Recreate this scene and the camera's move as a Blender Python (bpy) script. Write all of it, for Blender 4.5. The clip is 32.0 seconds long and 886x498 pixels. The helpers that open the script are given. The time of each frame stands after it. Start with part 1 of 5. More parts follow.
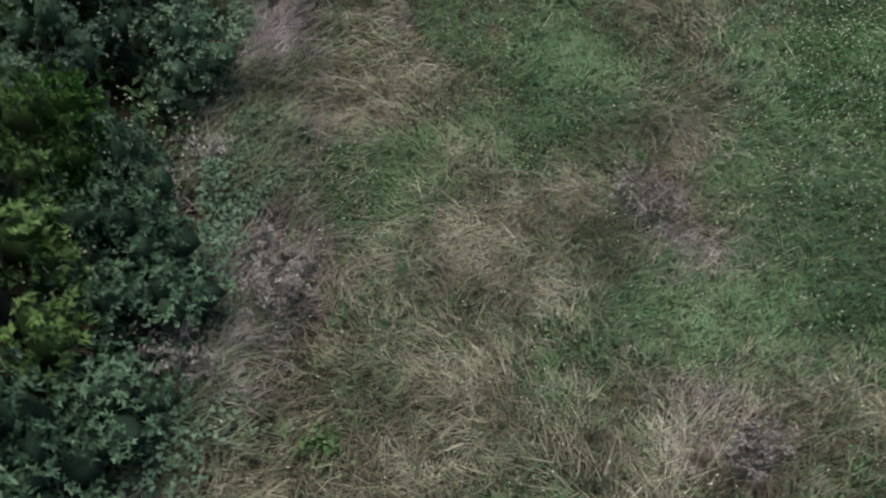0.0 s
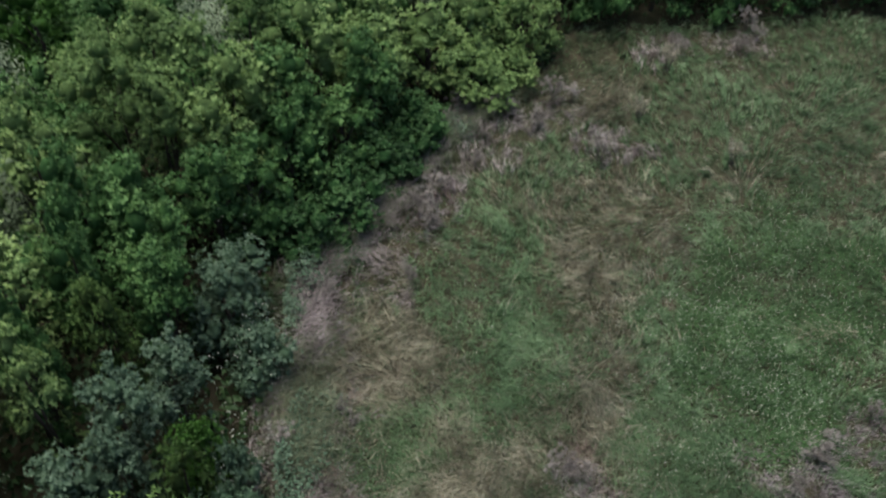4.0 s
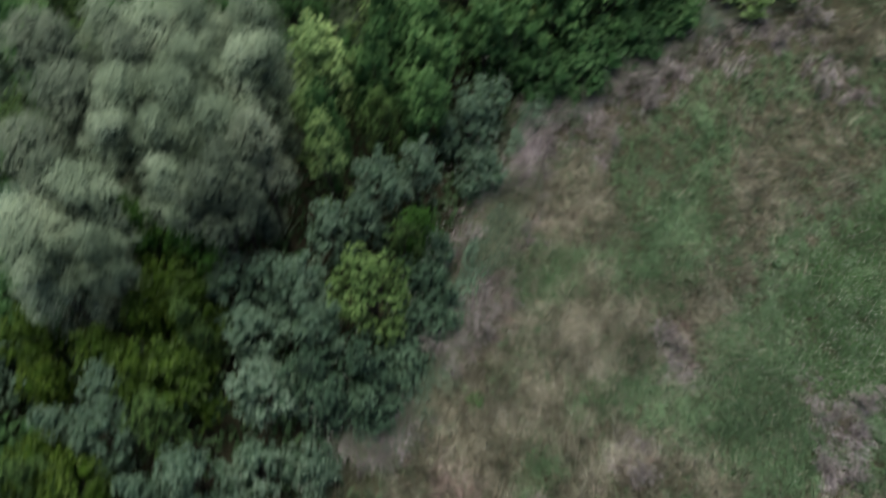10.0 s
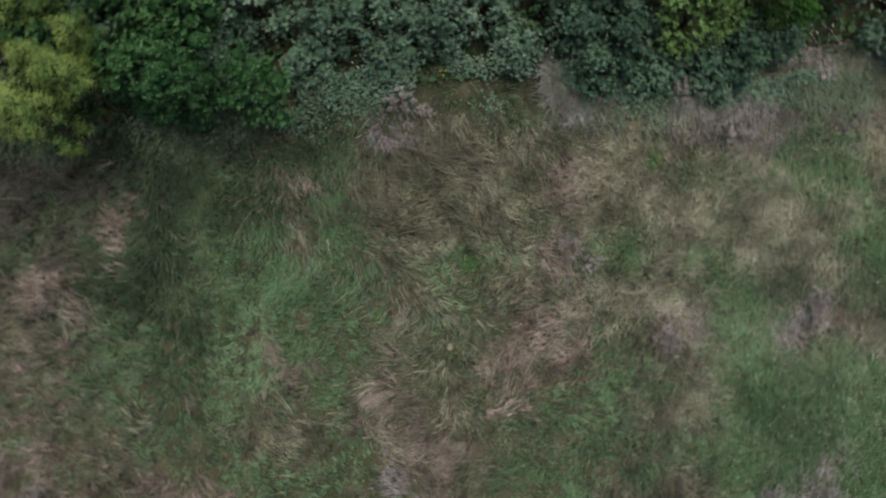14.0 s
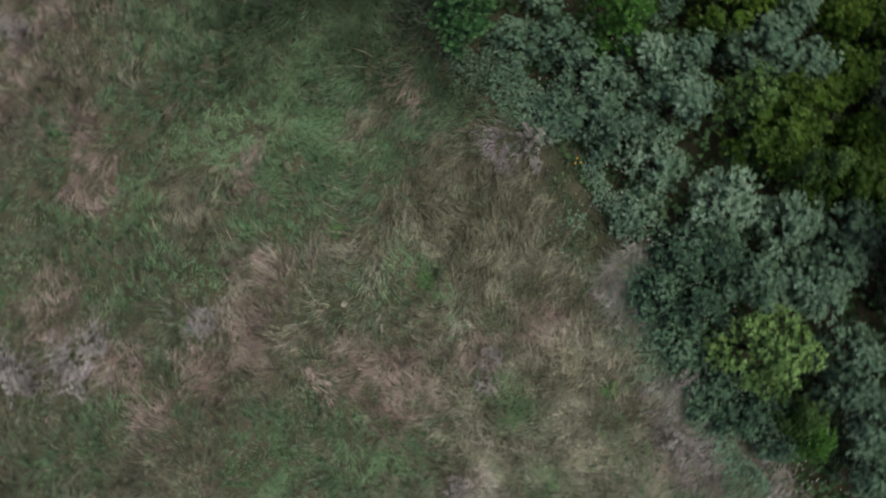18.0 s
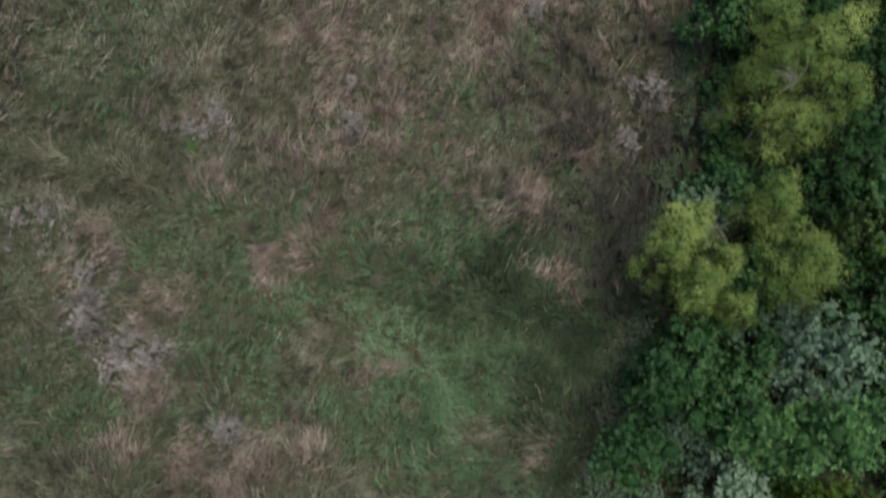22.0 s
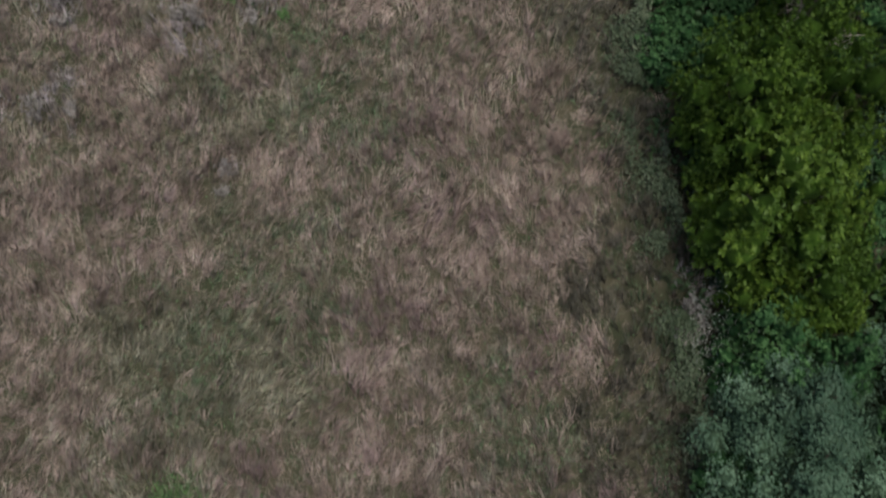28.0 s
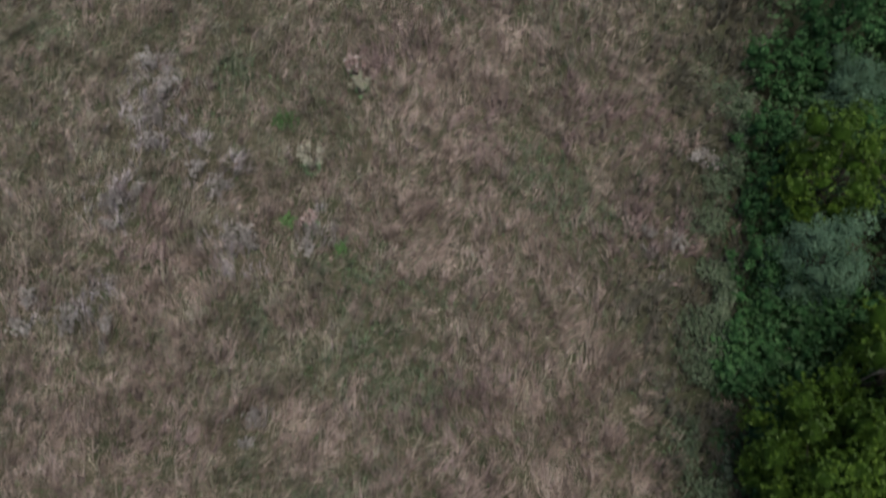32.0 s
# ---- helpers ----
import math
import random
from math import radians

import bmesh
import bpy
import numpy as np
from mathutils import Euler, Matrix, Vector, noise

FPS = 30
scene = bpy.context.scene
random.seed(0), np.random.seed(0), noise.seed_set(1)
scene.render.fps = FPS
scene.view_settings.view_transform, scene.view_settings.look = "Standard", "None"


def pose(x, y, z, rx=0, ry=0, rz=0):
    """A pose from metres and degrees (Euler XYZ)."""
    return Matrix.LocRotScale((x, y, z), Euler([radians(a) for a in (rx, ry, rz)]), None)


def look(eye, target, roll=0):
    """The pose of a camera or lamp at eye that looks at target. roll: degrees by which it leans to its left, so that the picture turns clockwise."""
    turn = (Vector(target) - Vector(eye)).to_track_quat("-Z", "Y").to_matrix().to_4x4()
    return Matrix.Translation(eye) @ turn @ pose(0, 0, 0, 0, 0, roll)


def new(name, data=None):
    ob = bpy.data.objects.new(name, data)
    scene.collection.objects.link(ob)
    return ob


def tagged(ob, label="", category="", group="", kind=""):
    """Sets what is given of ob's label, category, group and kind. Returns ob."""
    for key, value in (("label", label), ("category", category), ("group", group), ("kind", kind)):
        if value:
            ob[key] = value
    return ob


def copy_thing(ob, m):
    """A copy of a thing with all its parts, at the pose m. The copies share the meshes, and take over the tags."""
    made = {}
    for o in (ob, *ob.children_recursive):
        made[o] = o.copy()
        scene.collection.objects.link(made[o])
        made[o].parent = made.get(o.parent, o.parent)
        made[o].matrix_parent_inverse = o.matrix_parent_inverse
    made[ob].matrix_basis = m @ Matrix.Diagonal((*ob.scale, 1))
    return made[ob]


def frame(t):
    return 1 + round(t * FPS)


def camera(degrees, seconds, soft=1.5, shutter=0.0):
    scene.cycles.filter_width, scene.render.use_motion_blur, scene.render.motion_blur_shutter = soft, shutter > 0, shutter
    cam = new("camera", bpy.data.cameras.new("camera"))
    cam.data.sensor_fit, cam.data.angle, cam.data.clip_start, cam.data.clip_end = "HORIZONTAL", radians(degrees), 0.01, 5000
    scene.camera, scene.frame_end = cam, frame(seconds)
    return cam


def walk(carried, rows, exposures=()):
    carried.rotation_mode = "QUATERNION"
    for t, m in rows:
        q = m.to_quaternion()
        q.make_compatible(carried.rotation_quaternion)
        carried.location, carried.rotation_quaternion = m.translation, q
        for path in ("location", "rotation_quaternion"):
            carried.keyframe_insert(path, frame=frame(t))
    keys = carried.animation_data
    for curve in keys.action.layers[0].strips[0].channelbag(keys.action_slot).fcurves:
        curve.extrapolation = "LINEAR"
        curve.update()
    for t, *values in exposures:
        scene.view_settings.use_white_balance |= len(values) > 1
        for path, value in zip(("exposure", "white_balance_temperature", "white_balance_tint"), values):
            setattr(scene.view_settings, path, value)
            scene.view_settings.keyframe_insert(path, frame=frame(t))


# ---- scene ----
cam = camera(53.0, 32.0, soft=2.2, shutter=0.75)
ROWS = [
    (0.0, pose(-0.139, -0.001, 5.205, 44.12, 0.18, 0.97)),
    (0.5, pose(-0.150, -0.010, 5.826, 42.40, 0.04, 0.88)),
    (1.0, pose(-0.132, -0.056, 6.431, 42.35, 0.05, 0.89)),
    (1.5, pose(-0.153, -0.093, 7.025, 42.73, -0.10, 0.70)),
    (2.0, pose(-0.109, -0.135, 7.657, 42.99, 0.06, 0.73)),
    (2.5, pose(-0.085, -0.165, 8.271, 43.21, 0.17, 0.75)),
    (3.0, pose(-0.081, -0.208, 8.856, 43.54, 0.15, 0.70)),
    (3.5, pose(-0.108, -0.267, 9.466, 43.86, -0.10, 0.64)),
    (4.0, pose(-0.113, -0.368, 10.058, 44.30, -0.16, 0.54)),
    (4.5, pose(-0.100, -0.482, 10.651, 44.84, -0.07, 0.47)),
    (6.5, pose(-0.037, -0.877, 13.194, 34.84, -0.21, 0.60)),
    (7.0, pose(0.074, -1.047, 13.672, 31.99, 0.13, 0.61)),
    (7.5, pose(0.056, -1.055, 13.848, 31.34, 0.07, 0.53)),
    (8.0, pose(0.068, -1.045, 13.858, 31.43, 0.15, 0.58)),
    (8.5, pose(0.079, -1.078, 13.858, 31.52, 0.19, 2.46)),
    (9.0, pose(0.121, -1.125, 13.845, 31.77, 0.11, 8.85)),
    (9.5, pose(0.204, -1.178, 13.822, 31.93, -0.02, 16.57)),
    (10.0, pose(0.447, -1.228, 13.839, 28.03, 0.17, 24.73)),
    (10.5, pose(0.654, -1.318, 13.779, 21.83, 0.06, 32.65)),
    (11.0, pose(0.815, -1.294, 13.769, 14.77, -0.02, 40.33)),
    (11.5, pose(0.986, -1.178, 13.799, 7.46, 0.03, 48.14)),
    (12.0, pose(1.072, -1.071, 13.810, 4.47, -0.16, 55.81)),
    (12.5, pose(1.116, -0.961, 13.821, 4.48, -0.36, 63.40)),
    (13.0, pose(1.107, -0.860, 13.829, 4.31, -0.68, 71.10)),
    (13.5, pose(1.094, -0.728, 13.845, 4.09, -0.88, 78.74)),
    (15.5, pose(0.581, -0.002, 13.950, 2.30, 0.13, 107.65)),
    (16.0, pose(0.502, 0.096, 13.936, 2.25, 0.22, 115.35)),
    (16.5, pose(0.345, 0.147, 13.986, 1.90, 0.30, 123.16)),
    (17.0, pose(0.251, 0.191, 13.969, 1.84, 0.30, 130.92)),
    (17.5, pose(0.214, 0.189, 13.965, 1.84, 0.06, 138.58)),
    (18.0, pose(0.176, 0.105, 13.987, 1.53, -0.32, 146.16)),
    (18.5, pose(0.049, 0.039, 13.993, 1.06, -0.31, 153.82)),
    (19.0, pose(-0.001, -0.000, 13.998, 0.89, -0.46, 161.43)),
    (19.5, pose(-0.105, -0.025, 13.997, 0.71, -0.34, 169.12)),
    (20.0, pose(-0.214, -0.038, 13.994, 0.90, -0.15, 176.83)),
    (20.5, pose(-0.303, -0.183, 13.975, 5.00, 0.11, 184.42)),
    (21.0, pose(-0.229, -0.423, 13.991, 10.94, -0.03, 191.80)),
    (21.5, pose(-0.163, -0.705, 14.072, 14.87, 0.18, 196.58)),
    (22.0, pose(0.028, -1.325, 14.223, 16.05, 0.32, 198.67)),
    (22.5, pose(0.419, -2.188, 14.342, 15.87, 0.07, 197.86)),
    (23.0, pose(0.835, -3.190, 14.411, 15.85, -0.21, 195.65)),
    (23.5, pose(1.187, -4.327, 14.454, 15.69, -0.31, 193.44)),
    (24.0, pose(1.437, -5.516, 14.460, 15.55, -0.19, 191.44)),
    (24.5, pose(1.648, -6.662, 14.483, 15.34, -0.06, 189.65)),
    (25.0, pose(1.855, -7.667, 14.497, 15.44, -0.17, 188.11)),
    (25.5, pose(1.963, -8.612, 14.498, 15.62, -0.10, 186.59)),
    (26.0, pose(2.101, -9.551, 14.513, 15.65, -0.21, 184.94)),
    (26.5, pose(2.171, -10.430, 14.520, 15.76, -0.19, 183.64)),
    (28.5, pose(2.368, -13.340, 14.618, 15.72, -0.12, 182.68)),
    (29.0, pose(2.415, -13.931, 14.641, 15.78, -0.15, 183.44)),
    (29.5, pose(2.464, -14.481, 14.650, 15.89, -0.02, 186.31)),
    (30.0, pose(2.530, -14.980, 14.646, 16.11, 0.12, 189.46)),
    (30.5, pose(2.613, -15.413, 14.641, 16.47, 0.12, 191.17)),
    (31.0, pose(2.697, -15.841, 14.660, 16.75, 0.12, 191.58)),
    (31.5, pose(2.801, -16.310, 14.681, 16.84, 0.09, 191.58)),
    (32.0, pose(2.876, -16.785, 14.715, 18.05, 0.17, 191.54)),
]
walk(cam, ROWS)

# ---- world and light: late, overcast ----
world = bpy.data.worlds.new("overcast_sky")
scene.world = world
world.use_nodes = True
sky = world.node_tree.nodes.new("ShaderNodeTexSky")
sky.sky_type, sky.sun_disc = "NISHITA", False
sky.sun_elevation, sky.sun_rotation = radians(79), radians(304)
sky.air_density, sky.dust_density, sky.ozone_density = 1.0, 3.0, 1.0
back = world.node_tree.nodes["Background"]
back.inputs["Strength"].default_value = 0.07
world.node_tree.links.new(sky.outputs[0], back.inputs[0])
sun = new("sun", bpy.data.lights.new("sun", "SUN"))
sun.data.energy, sun.data.angle, sun.data.color = 2.1, radians(40), (1.0, 0.975, 0.83)
sun.matrix_world = look((-3, 2, 20), (0, 0, 0))
scene.view_settings.exposure = 0.62

# ---- helpers for building ----
rng = np.random.default_rng(7)
LATTICE = rng.random((128, 128))


def wave(x, y, size, shift=0):
    """Smooth value noise, 0 to 1, with features of about that size in metres."""
    u, v = x / size + 17.3 + shift, y / size + 41.7 + 2 * shift
    i, j = np.floor(u).astype(int), np.floor(v).astype(int)
    a, b = u - i, v - j
    a, b = a * a * (3 - 2 * a), b * b * (3 - 2 * b)
    g = LATTICE
    i0, i1, j0, j1 = i % 128, (i + 1) % 128, j % 128, (j + 1) % 128
    return (g[i0, j0] * (1 - a) + g[i1, j0] * a) * (1 - b) + (g[i0, j1] * (1 - a) + g[i1, j1] * a) * b


def lie(x, y):
    """Height of the ground."""
    x, y = np.asarray(x, float), np.asarray(y, float)
    return 0.16 * (wave(x, y, 3.1) - 0.5) + 0.07 * (wave(x, y, 0.9, 5) - 0.5)


EDGE_Y = [-60, -27, -24, -20, -17, -13.4, -11.5, -7, -3, 0, 2.6, 4.3, 6.4, 8.6, 10.1, 12.7, 14.3, 15.8, 16.6, 60]
EDGE_X = [-1.5, -1.0, -0.9, -0.95, -1.5, -1.7, -1.8, -1.75, -2.4, -2.75, -2.2, -2.0, -2.2, -2.4, -1.5, 0.0, 2.0, 2.6, 12, 40]


def wood_edge(y):
    """How far east the wood reaches."""
    return np.interp(y, EDGE_Y, EDGE_X)


def wood_west(y):
    """How far west the wood is seen."""
    return np.interp(y, [-29, -24, -19, -10, -4, 0, 3, 8, 12, 19], [-4.6, -5, -6, -6.2, -8, -11.5, -12.5, -13, -13, -12])


def field_end(y):
    return np.interp(y, [-30, -9, 0, 5, 10, 19], [14.5, 10.8, 8.8, 7.8, 9.6, 11.5])


def triangles(name, verts, tris, material):
    """A mesh from arrays of corners and triangles."""
    me = bpy.data.meshes.new(name)
    verts, tris = np.asarray(verts, np.float32), np.asarray(tris, np.int32)
    me.vertices.add(len(verts))
    me.vertices.foreach_set("co", verts.ravel())
    me.loops.add(3 * len(tris))
    me.loops.foreach_set("vertex_index", tris.ravel())
    me.polygons.add(len(tris))
    me.polygons.foreach_set("loop_start", np.arange(len(tris), dtype=np.int32) * 3)
    me.update(calc_edges=True)
    me.materials.append(material)
    return me


def part(name, mesh, parent, label=""):
    ob = new(name, mesh)
    ob.parent = parent
    return tagged(ob, label=label)


def unit(v):
    return v / (np.linalg.norm(v, axis=-1, keepdims=True) + 1e-9)


def tube(path, radii, sides=6):
    """A tapered tube along a line of points."""
    path = np.asarray(path, float)
    way = unit(np.gradient(path, axis=0))
    side = unit(np.cross(way, [0.31, 0.83, 0.11]))
    other = np.cross(way, side)
    turn = np.linspace(0, 2 * np.pi, sides, endpoint=False)
    ring = side[:, None] * np.cos(turn)[:, None] + other[:, None] * np.sin(turn)[:, None]
    verts = (path[:, None] + ring * np.asarray(radii)[:, None, None]).reshape(-1, 3)
    tris = []
    for k in range(len(path) - 1):
        for s in range(sides):
            a, b = k * sides + s, k * sides + (s + 1) % sides
            tris += [(a, b, b + sides), (a, b + sides, a + sides)]
    end = (len(path) - 1) * sides
    tris += [(end, end + s, end + s + 1) for s in range(1, sides - 1)]
    return verts, np.array(tris)


def join(pieces):
    verts, tris, n = [], [], 0
    for v, t in pieces:
        verts.append(v), tris.append(np.asarray(t) + n)
        n += len(v)
    return np.concatenate(verts), np.concatenate(tris)


def leaves(at, normal, length, width, r):
    """Folded leaves, two triangles each, at points with normals."""
    n = len(at)
    spin = unit(np.cross(normal, r.normal(size=(n, 3))))
    across = np.cross(normal, spin)
    length, width = length * r.uniform(0.7, 1.3, (n, 1)), width * r.uniform(0.75, 1.25, (n, 1))
    lift = normal * width * 0.35
    v = np.stack([at - spin * length / 2, at + across * width / 2 + lift, at + spin * length / 2 - normal * length * 0.15, at - across * width / 2 + lift], 1)
    base = np.arange(n)[:, None] * 4
    t = np.concatenate([base + [0, 1, 2], base + [0, 2, 3]], 1).reshape(-1, 3)
    return v.reshape(-1, 3), t


def leaflets(at, normal, length, width, r):
    """Small pointed leaves, one triangle each."""
    n = len(at)
    spin = unit(np.cross(normal, r.normal(size=(n, 3))))
    across = np.cross(normal, spin)
    length, width = length * r.uniform(0.7, 1.35, (n, 1)), width * r.uniform(0.75, 1.3, (n, 1))
    v = np.stack([at + spin * length * 0.6, at - spin * length * 0.4 + across * width / 2, at - spin * length * 0.4 - across * width / 2], 1)
    return v.reshape(-1, 3), np.arange(3 * n).reshape(-1, 3)


def rosettes(at, axis, per, length, width, r):
    """Shoot tips: pointed leaves that spread like a star round an axis, one triangle each."""
    n = len(at)
    one = unit(np.cross(axis, r.normal(size=(n, 3))))[:, None]
    two = np.cross(axis[:, None], one)
    turn = (2.4 * np.arange(per) + r.uniform(0, 6.28, (n, 1)) + r.normal(0, 0.3, (n, per)))[:, :, None]
    rise = r.uniform(0.0, 0.95, (n, per, 1))
    way = (one * np.cos(turn) + two * np.sin(turn)) * np.cos(rise) + axis[:, None] * np.sin(rise)
    side = unit(np.cross(way, axis[:, None]) + r.normal(0, 0.3, (n, per, 3))) * width * r.uniform(0.75, 1.3, (n, per, 1)) / 2
    foot = at[:, None] + r.normal(0, 0.15 * length, (n, per, 3)) + way * 0.1 * length
    v = np.stack([foot + way * length * r.uniform(0.65, 1.3, (n, per, 1)), foot + side, foot - side], 2)
    return v.reshape(-1, 3), np.arange(3 * n * per).reshape(-1, 3)


def blades(at, lean, length, width, rise, droop, r):
    """Bent grass blades, three triangles each. lean: the horizontal way; rise: how steeply they leave the ground."""
    n = len(at)
    side = np.stack([-lean[:, 1], lean[:, 0], np.zeros(n)], 1)
    ahead = np.stack([lean[:, 0], lean[:, 1], np.zeros(n)], 1)
    up = np.array([0, 0, 1.0])
    length, width, rise, droop = (np.asarray(a)[:, None] for a in (length, width, rise, droop))
    mid = at + ahead * length * 0.5 * np.cos(rise) + up * length * 0.55 * np.sin(rise)
    tip = mid + ahead * length * 0.5 * np.cos(rise - droop) + up * length * 0.5 * np.sin(rise - droop)
    tip[:, 2] = np.maximum(tip[:, 2], at[:, 2] + 0.02)
    twist = side * 0.85 + up * r.normal(0, 0.45, (n, 1))
    v = np.stack([at - side * width / 2, at + side * width / 2, mid - twist * width * 0.45, mid + twist * width * 0.45, tip], 1)
    base = np.arange(n)[:, None] * 5
    t = np.concatenate([base + [0, 1, 3], base + [0, 3, 2], base + [2, 3, 4]], 1).reshape(-1, 3)
    return v.reshape(-1, 3), t


def sheaves(root, lean, fan, length, width, rise, droop, r):
    """Tufts of grass: each is a fan of bent blades from one root. The arrays fan to droop have a row for each tuft and a column for each blade."""
    n, count = fan.shape
    angle = lean[:, None] + fan
    ahead = np.stack([np.cos(angle), np.sin(angle), np.zeros_like(angle)], 2)
    side = np.stack([-np.sin(angle), np.cos(angle), np.zeros_like(angle)], 2)
    up = np.array([0, 0, 1.0])
    length, width, rise, droop = (a[:, :, None] for a in (length, width, rise, droop))
    mid = root[:, None] + ahead * length * 0.45 * np.cos(rise) + up * length * 0.5 * np.sin(rise) + r.normal(0, 0.022, (n, count, 3)) * [1, 1, 0.3]
    tip = mid + ahead * length * 0.55 * np.cos(rise - droop) + up * length * 0.5 * np.sin(rise - droop)
    tip[:, :, 2] = np.maximum(tip[:, :, 2], root[:, None, 2] + 0.02)
    twist = side * 0.85 + up * r.normal(0, 0.45, (n, count, 1))
    fans = np.stack([mid - twist * width * 0.5, mid + twist * width * 0.5, tip], 2).reshape(n, 3 * count, 3)
    v = np.concatenate([root[:, None], fans], 1)
    base = (np.arange(n) * (3 * count + 1))[:, None, None]
    first = base + 1 + 3 * np.arange(count)[None, :, None]
    rootward = np.concatenate([np.broadcast_to(base, first.shape), first, first + 1], 2)
    tipward = np.concatenate([first, first + 1, first + 2], 2)
    return v.reshape(-1, 3), np.concatenate([rootward, tipward], 1).reshape(-1, 3)


# ---- materials ----
def foliage(name, dark, mid, light, rough=0.6, through_light=0.25, patch=1.5, gloss=0.3, tuft=0.16, tufty=0.5, single=0.55, grain=0.0):
    """Leaf or blade: each one has its own shade, and whole stretches vary slowly."""
    m = bpy.data.materials.new(name)
    m.use_nodes = True
    nt = m.node_tree
    nodes, links = nt.nodes, nt.links
    b = nodes["Principled BSDF"]
    b.inputs["Roughness"].default_value = rough
    b.inputs["Specular IOR Level"].default_value = gloss
    geo = nodes.new("ShaderNodeNewGeometry")
    ramp = nodes.new("ShaderNodeValToRGB")
    ramp.color_ramp.elements[0].color = (*dark, 1)
    ramp.color_ramp.elements[1].color = (*light, 1)
    e = ramp.color_ramp.elements.new(0.5)
    e.color = (*mid, 1)
    ns = nodes.new("ShaderNodeTexNoise")
    ns.inputs["Scale"].default_value = 1 / patch
    ns.inputs["Detail"].default_value = 4
    links.new(geo.outputs["Position"], ns.inputs["Vector"])
    close = nodes.new("ShaderNodeTexNoise")
    close.inputs["Scale"].default_value = 1 / tuft
    close.inputs["Detail"].default_value = 2
    links.new(geo.outputs["Position"], close.inputs["Vector"])
    both = nodes.new("ShaderNodeMath")
    both.operation = "MULTIPLY_ADD"
    links.new(close.outputs["Fac"], both.inputs[0])
    both.inputs[1].default_value = 2 * tufty
    slow = nodes.new("ShaderNodeMath")
    slow.operation = "MULTIPLY_ADD"
    links.new(ns.outputs["Fac"], slow.inputs[0])
    slow.inputs[1].default_value, slow.inputs[2].default_value = 1.7, -0.35
    links.new(slow.outputs[0], both.inputs[2])
    info = nodes.new("ShaderNodeObjectInfo")
    add = nodes.new("ShaderNodeMath")
    add.operation = "MULTIPLY_ADD"
    links.new(geo.outputs["Random Per Island"], add.inputs[0])
    add.inputs[1].default_value = single
    links.new(both.outputs[0], add.inputs[2])
    low = nodes.new("ShaderNodeMath")
    low.operation = "MULTIPLY_ADD"
    links.new(info.outputs["Random"], low.inputs[0])
    low.inputs[1].default_value = 0.3
    links.new(add.outputs[0], low.inputs[2])
    drop = nodes.new("ShaderNodeMath")
    drop.operation = "SUBTRACT"
    links.new(low.outputs[0], drop.inputs[0])
    drop.inputs[1].default_value = 0.145 + single / 2 + tufty
    links.new(drop.outputs[0], ramp.inputs[0])
    if grain:  # single small leaves on a spray
        speck = nodes.new("ShaderNodeTexNoise")
        speck.inputs["Scale"].default_value, speck.inputs["Detail"].default_value = 1 / 0.032, 1
        links.new(geo.outputs["Position"], speck.inputs["Vector"])
        crisp = nodes.new("ShaderNodeMath")
        crisp.operation = "MULTIPLY_ADD"
        links.new(speck.outputs["Fac"], crisp.inputs[0])
        crisp.inputs[1].default_value = 2 * grain
        links.new(drop.outputs[0], crisp.inputs[2])
        level = nodes.new("ShaderNodeMath")
        level.operation = "SUBTRACT"
        links.new(crisp.outputs[0], level.inputs[0])
        level.inputs[1].default_value = grain
        links.new(level.outputs[0], ramp.inputs[0])
    links.new(ramp.outputs[0], b.inputs["Base Color"])
    if through_light:
        tr = nodes.new("ShaderNodeBsdfTranslucent")
        links.new(ramp.outputs[0], tr.inputs[0])
        mix = nodes.new("ShaderNodeMixShader")
        mix.inputs[0].default_value = through_light
        links.new(b.outputs[0], mix.inputs[1])
        links.new(tr.outputs[0], mix.inputs[2])
        links.new(mix.outputs[0], nodes["Material Output"].inputs[0])
    return m


def earth(name, colours, scale, rough=0.95):
    """Mottled soil or bark with fine relief."""
    m = bpy.data.materials.new(name)
    m.use_nodes = True
    nodes, links = m.node_tree.nodes, m.node_tree.links
    b = nodes["Principled BSDF"]
    b.inputs["Roughness"].default_value, b.inputs["Specular IOR Level"].default_value = rough, 0.15
    geo = nodes.new("ShaderNodeNewGeometry")
    big, fine = nodes.new("ShaderNodeTexNoise"), nodes.new("ShaderNodeTexNoise")
    big.inputs["Scale"].default_value, fine.inputs["Scale"].default_value = scale, scale * 14
    big.inputs["Detail"].default_value = fine.inputs["Detail"].default_value = 6
    for n in (big, fine):
        links.new(geo.outputs["Position"], n.inputs["Vector"])
    mix = nodes.new("ShaderNodeMath")
    mix.operation = "MULTIPLY_ADD"
    links.new(fine.outputs["Fac"], mix.inputs[0])
    mix.inputs[1].default_value = 0.6
    links.new(big.outputs["Fac"], mix.inputs[2])
    ramp = nodes.new("ShaderNodeValToRGB")
    els = ramp.color_ramp.elements
    els[0].position, els[1].position = 0.5, 1.05
    els[0].color, els[1].color = (*colours[0], 1), (*colours[-1], 1)
    for k, c in enumerate(colours[1:-1]):
        els.new(0.5 + 0.5 * (k + 1) / (len(colours) - 1)).color = (*c, 1)
    links.new(mix.outputs[0], ramp.inputs[0])
    links.new(ramp.outputs[0], b.inputs["Base Color"])
    bump = nodes.new("ShaderNodeBump")
    bump.inputs["Strength"].default_value, bump.inputs["Distance"].default_value = 0.6, 0.02
    links.new(fine.outputs["Fac"], bump.inputs["Height"])
    links.new(bump.outputs[0], b.inputs["Normal"])
    return m


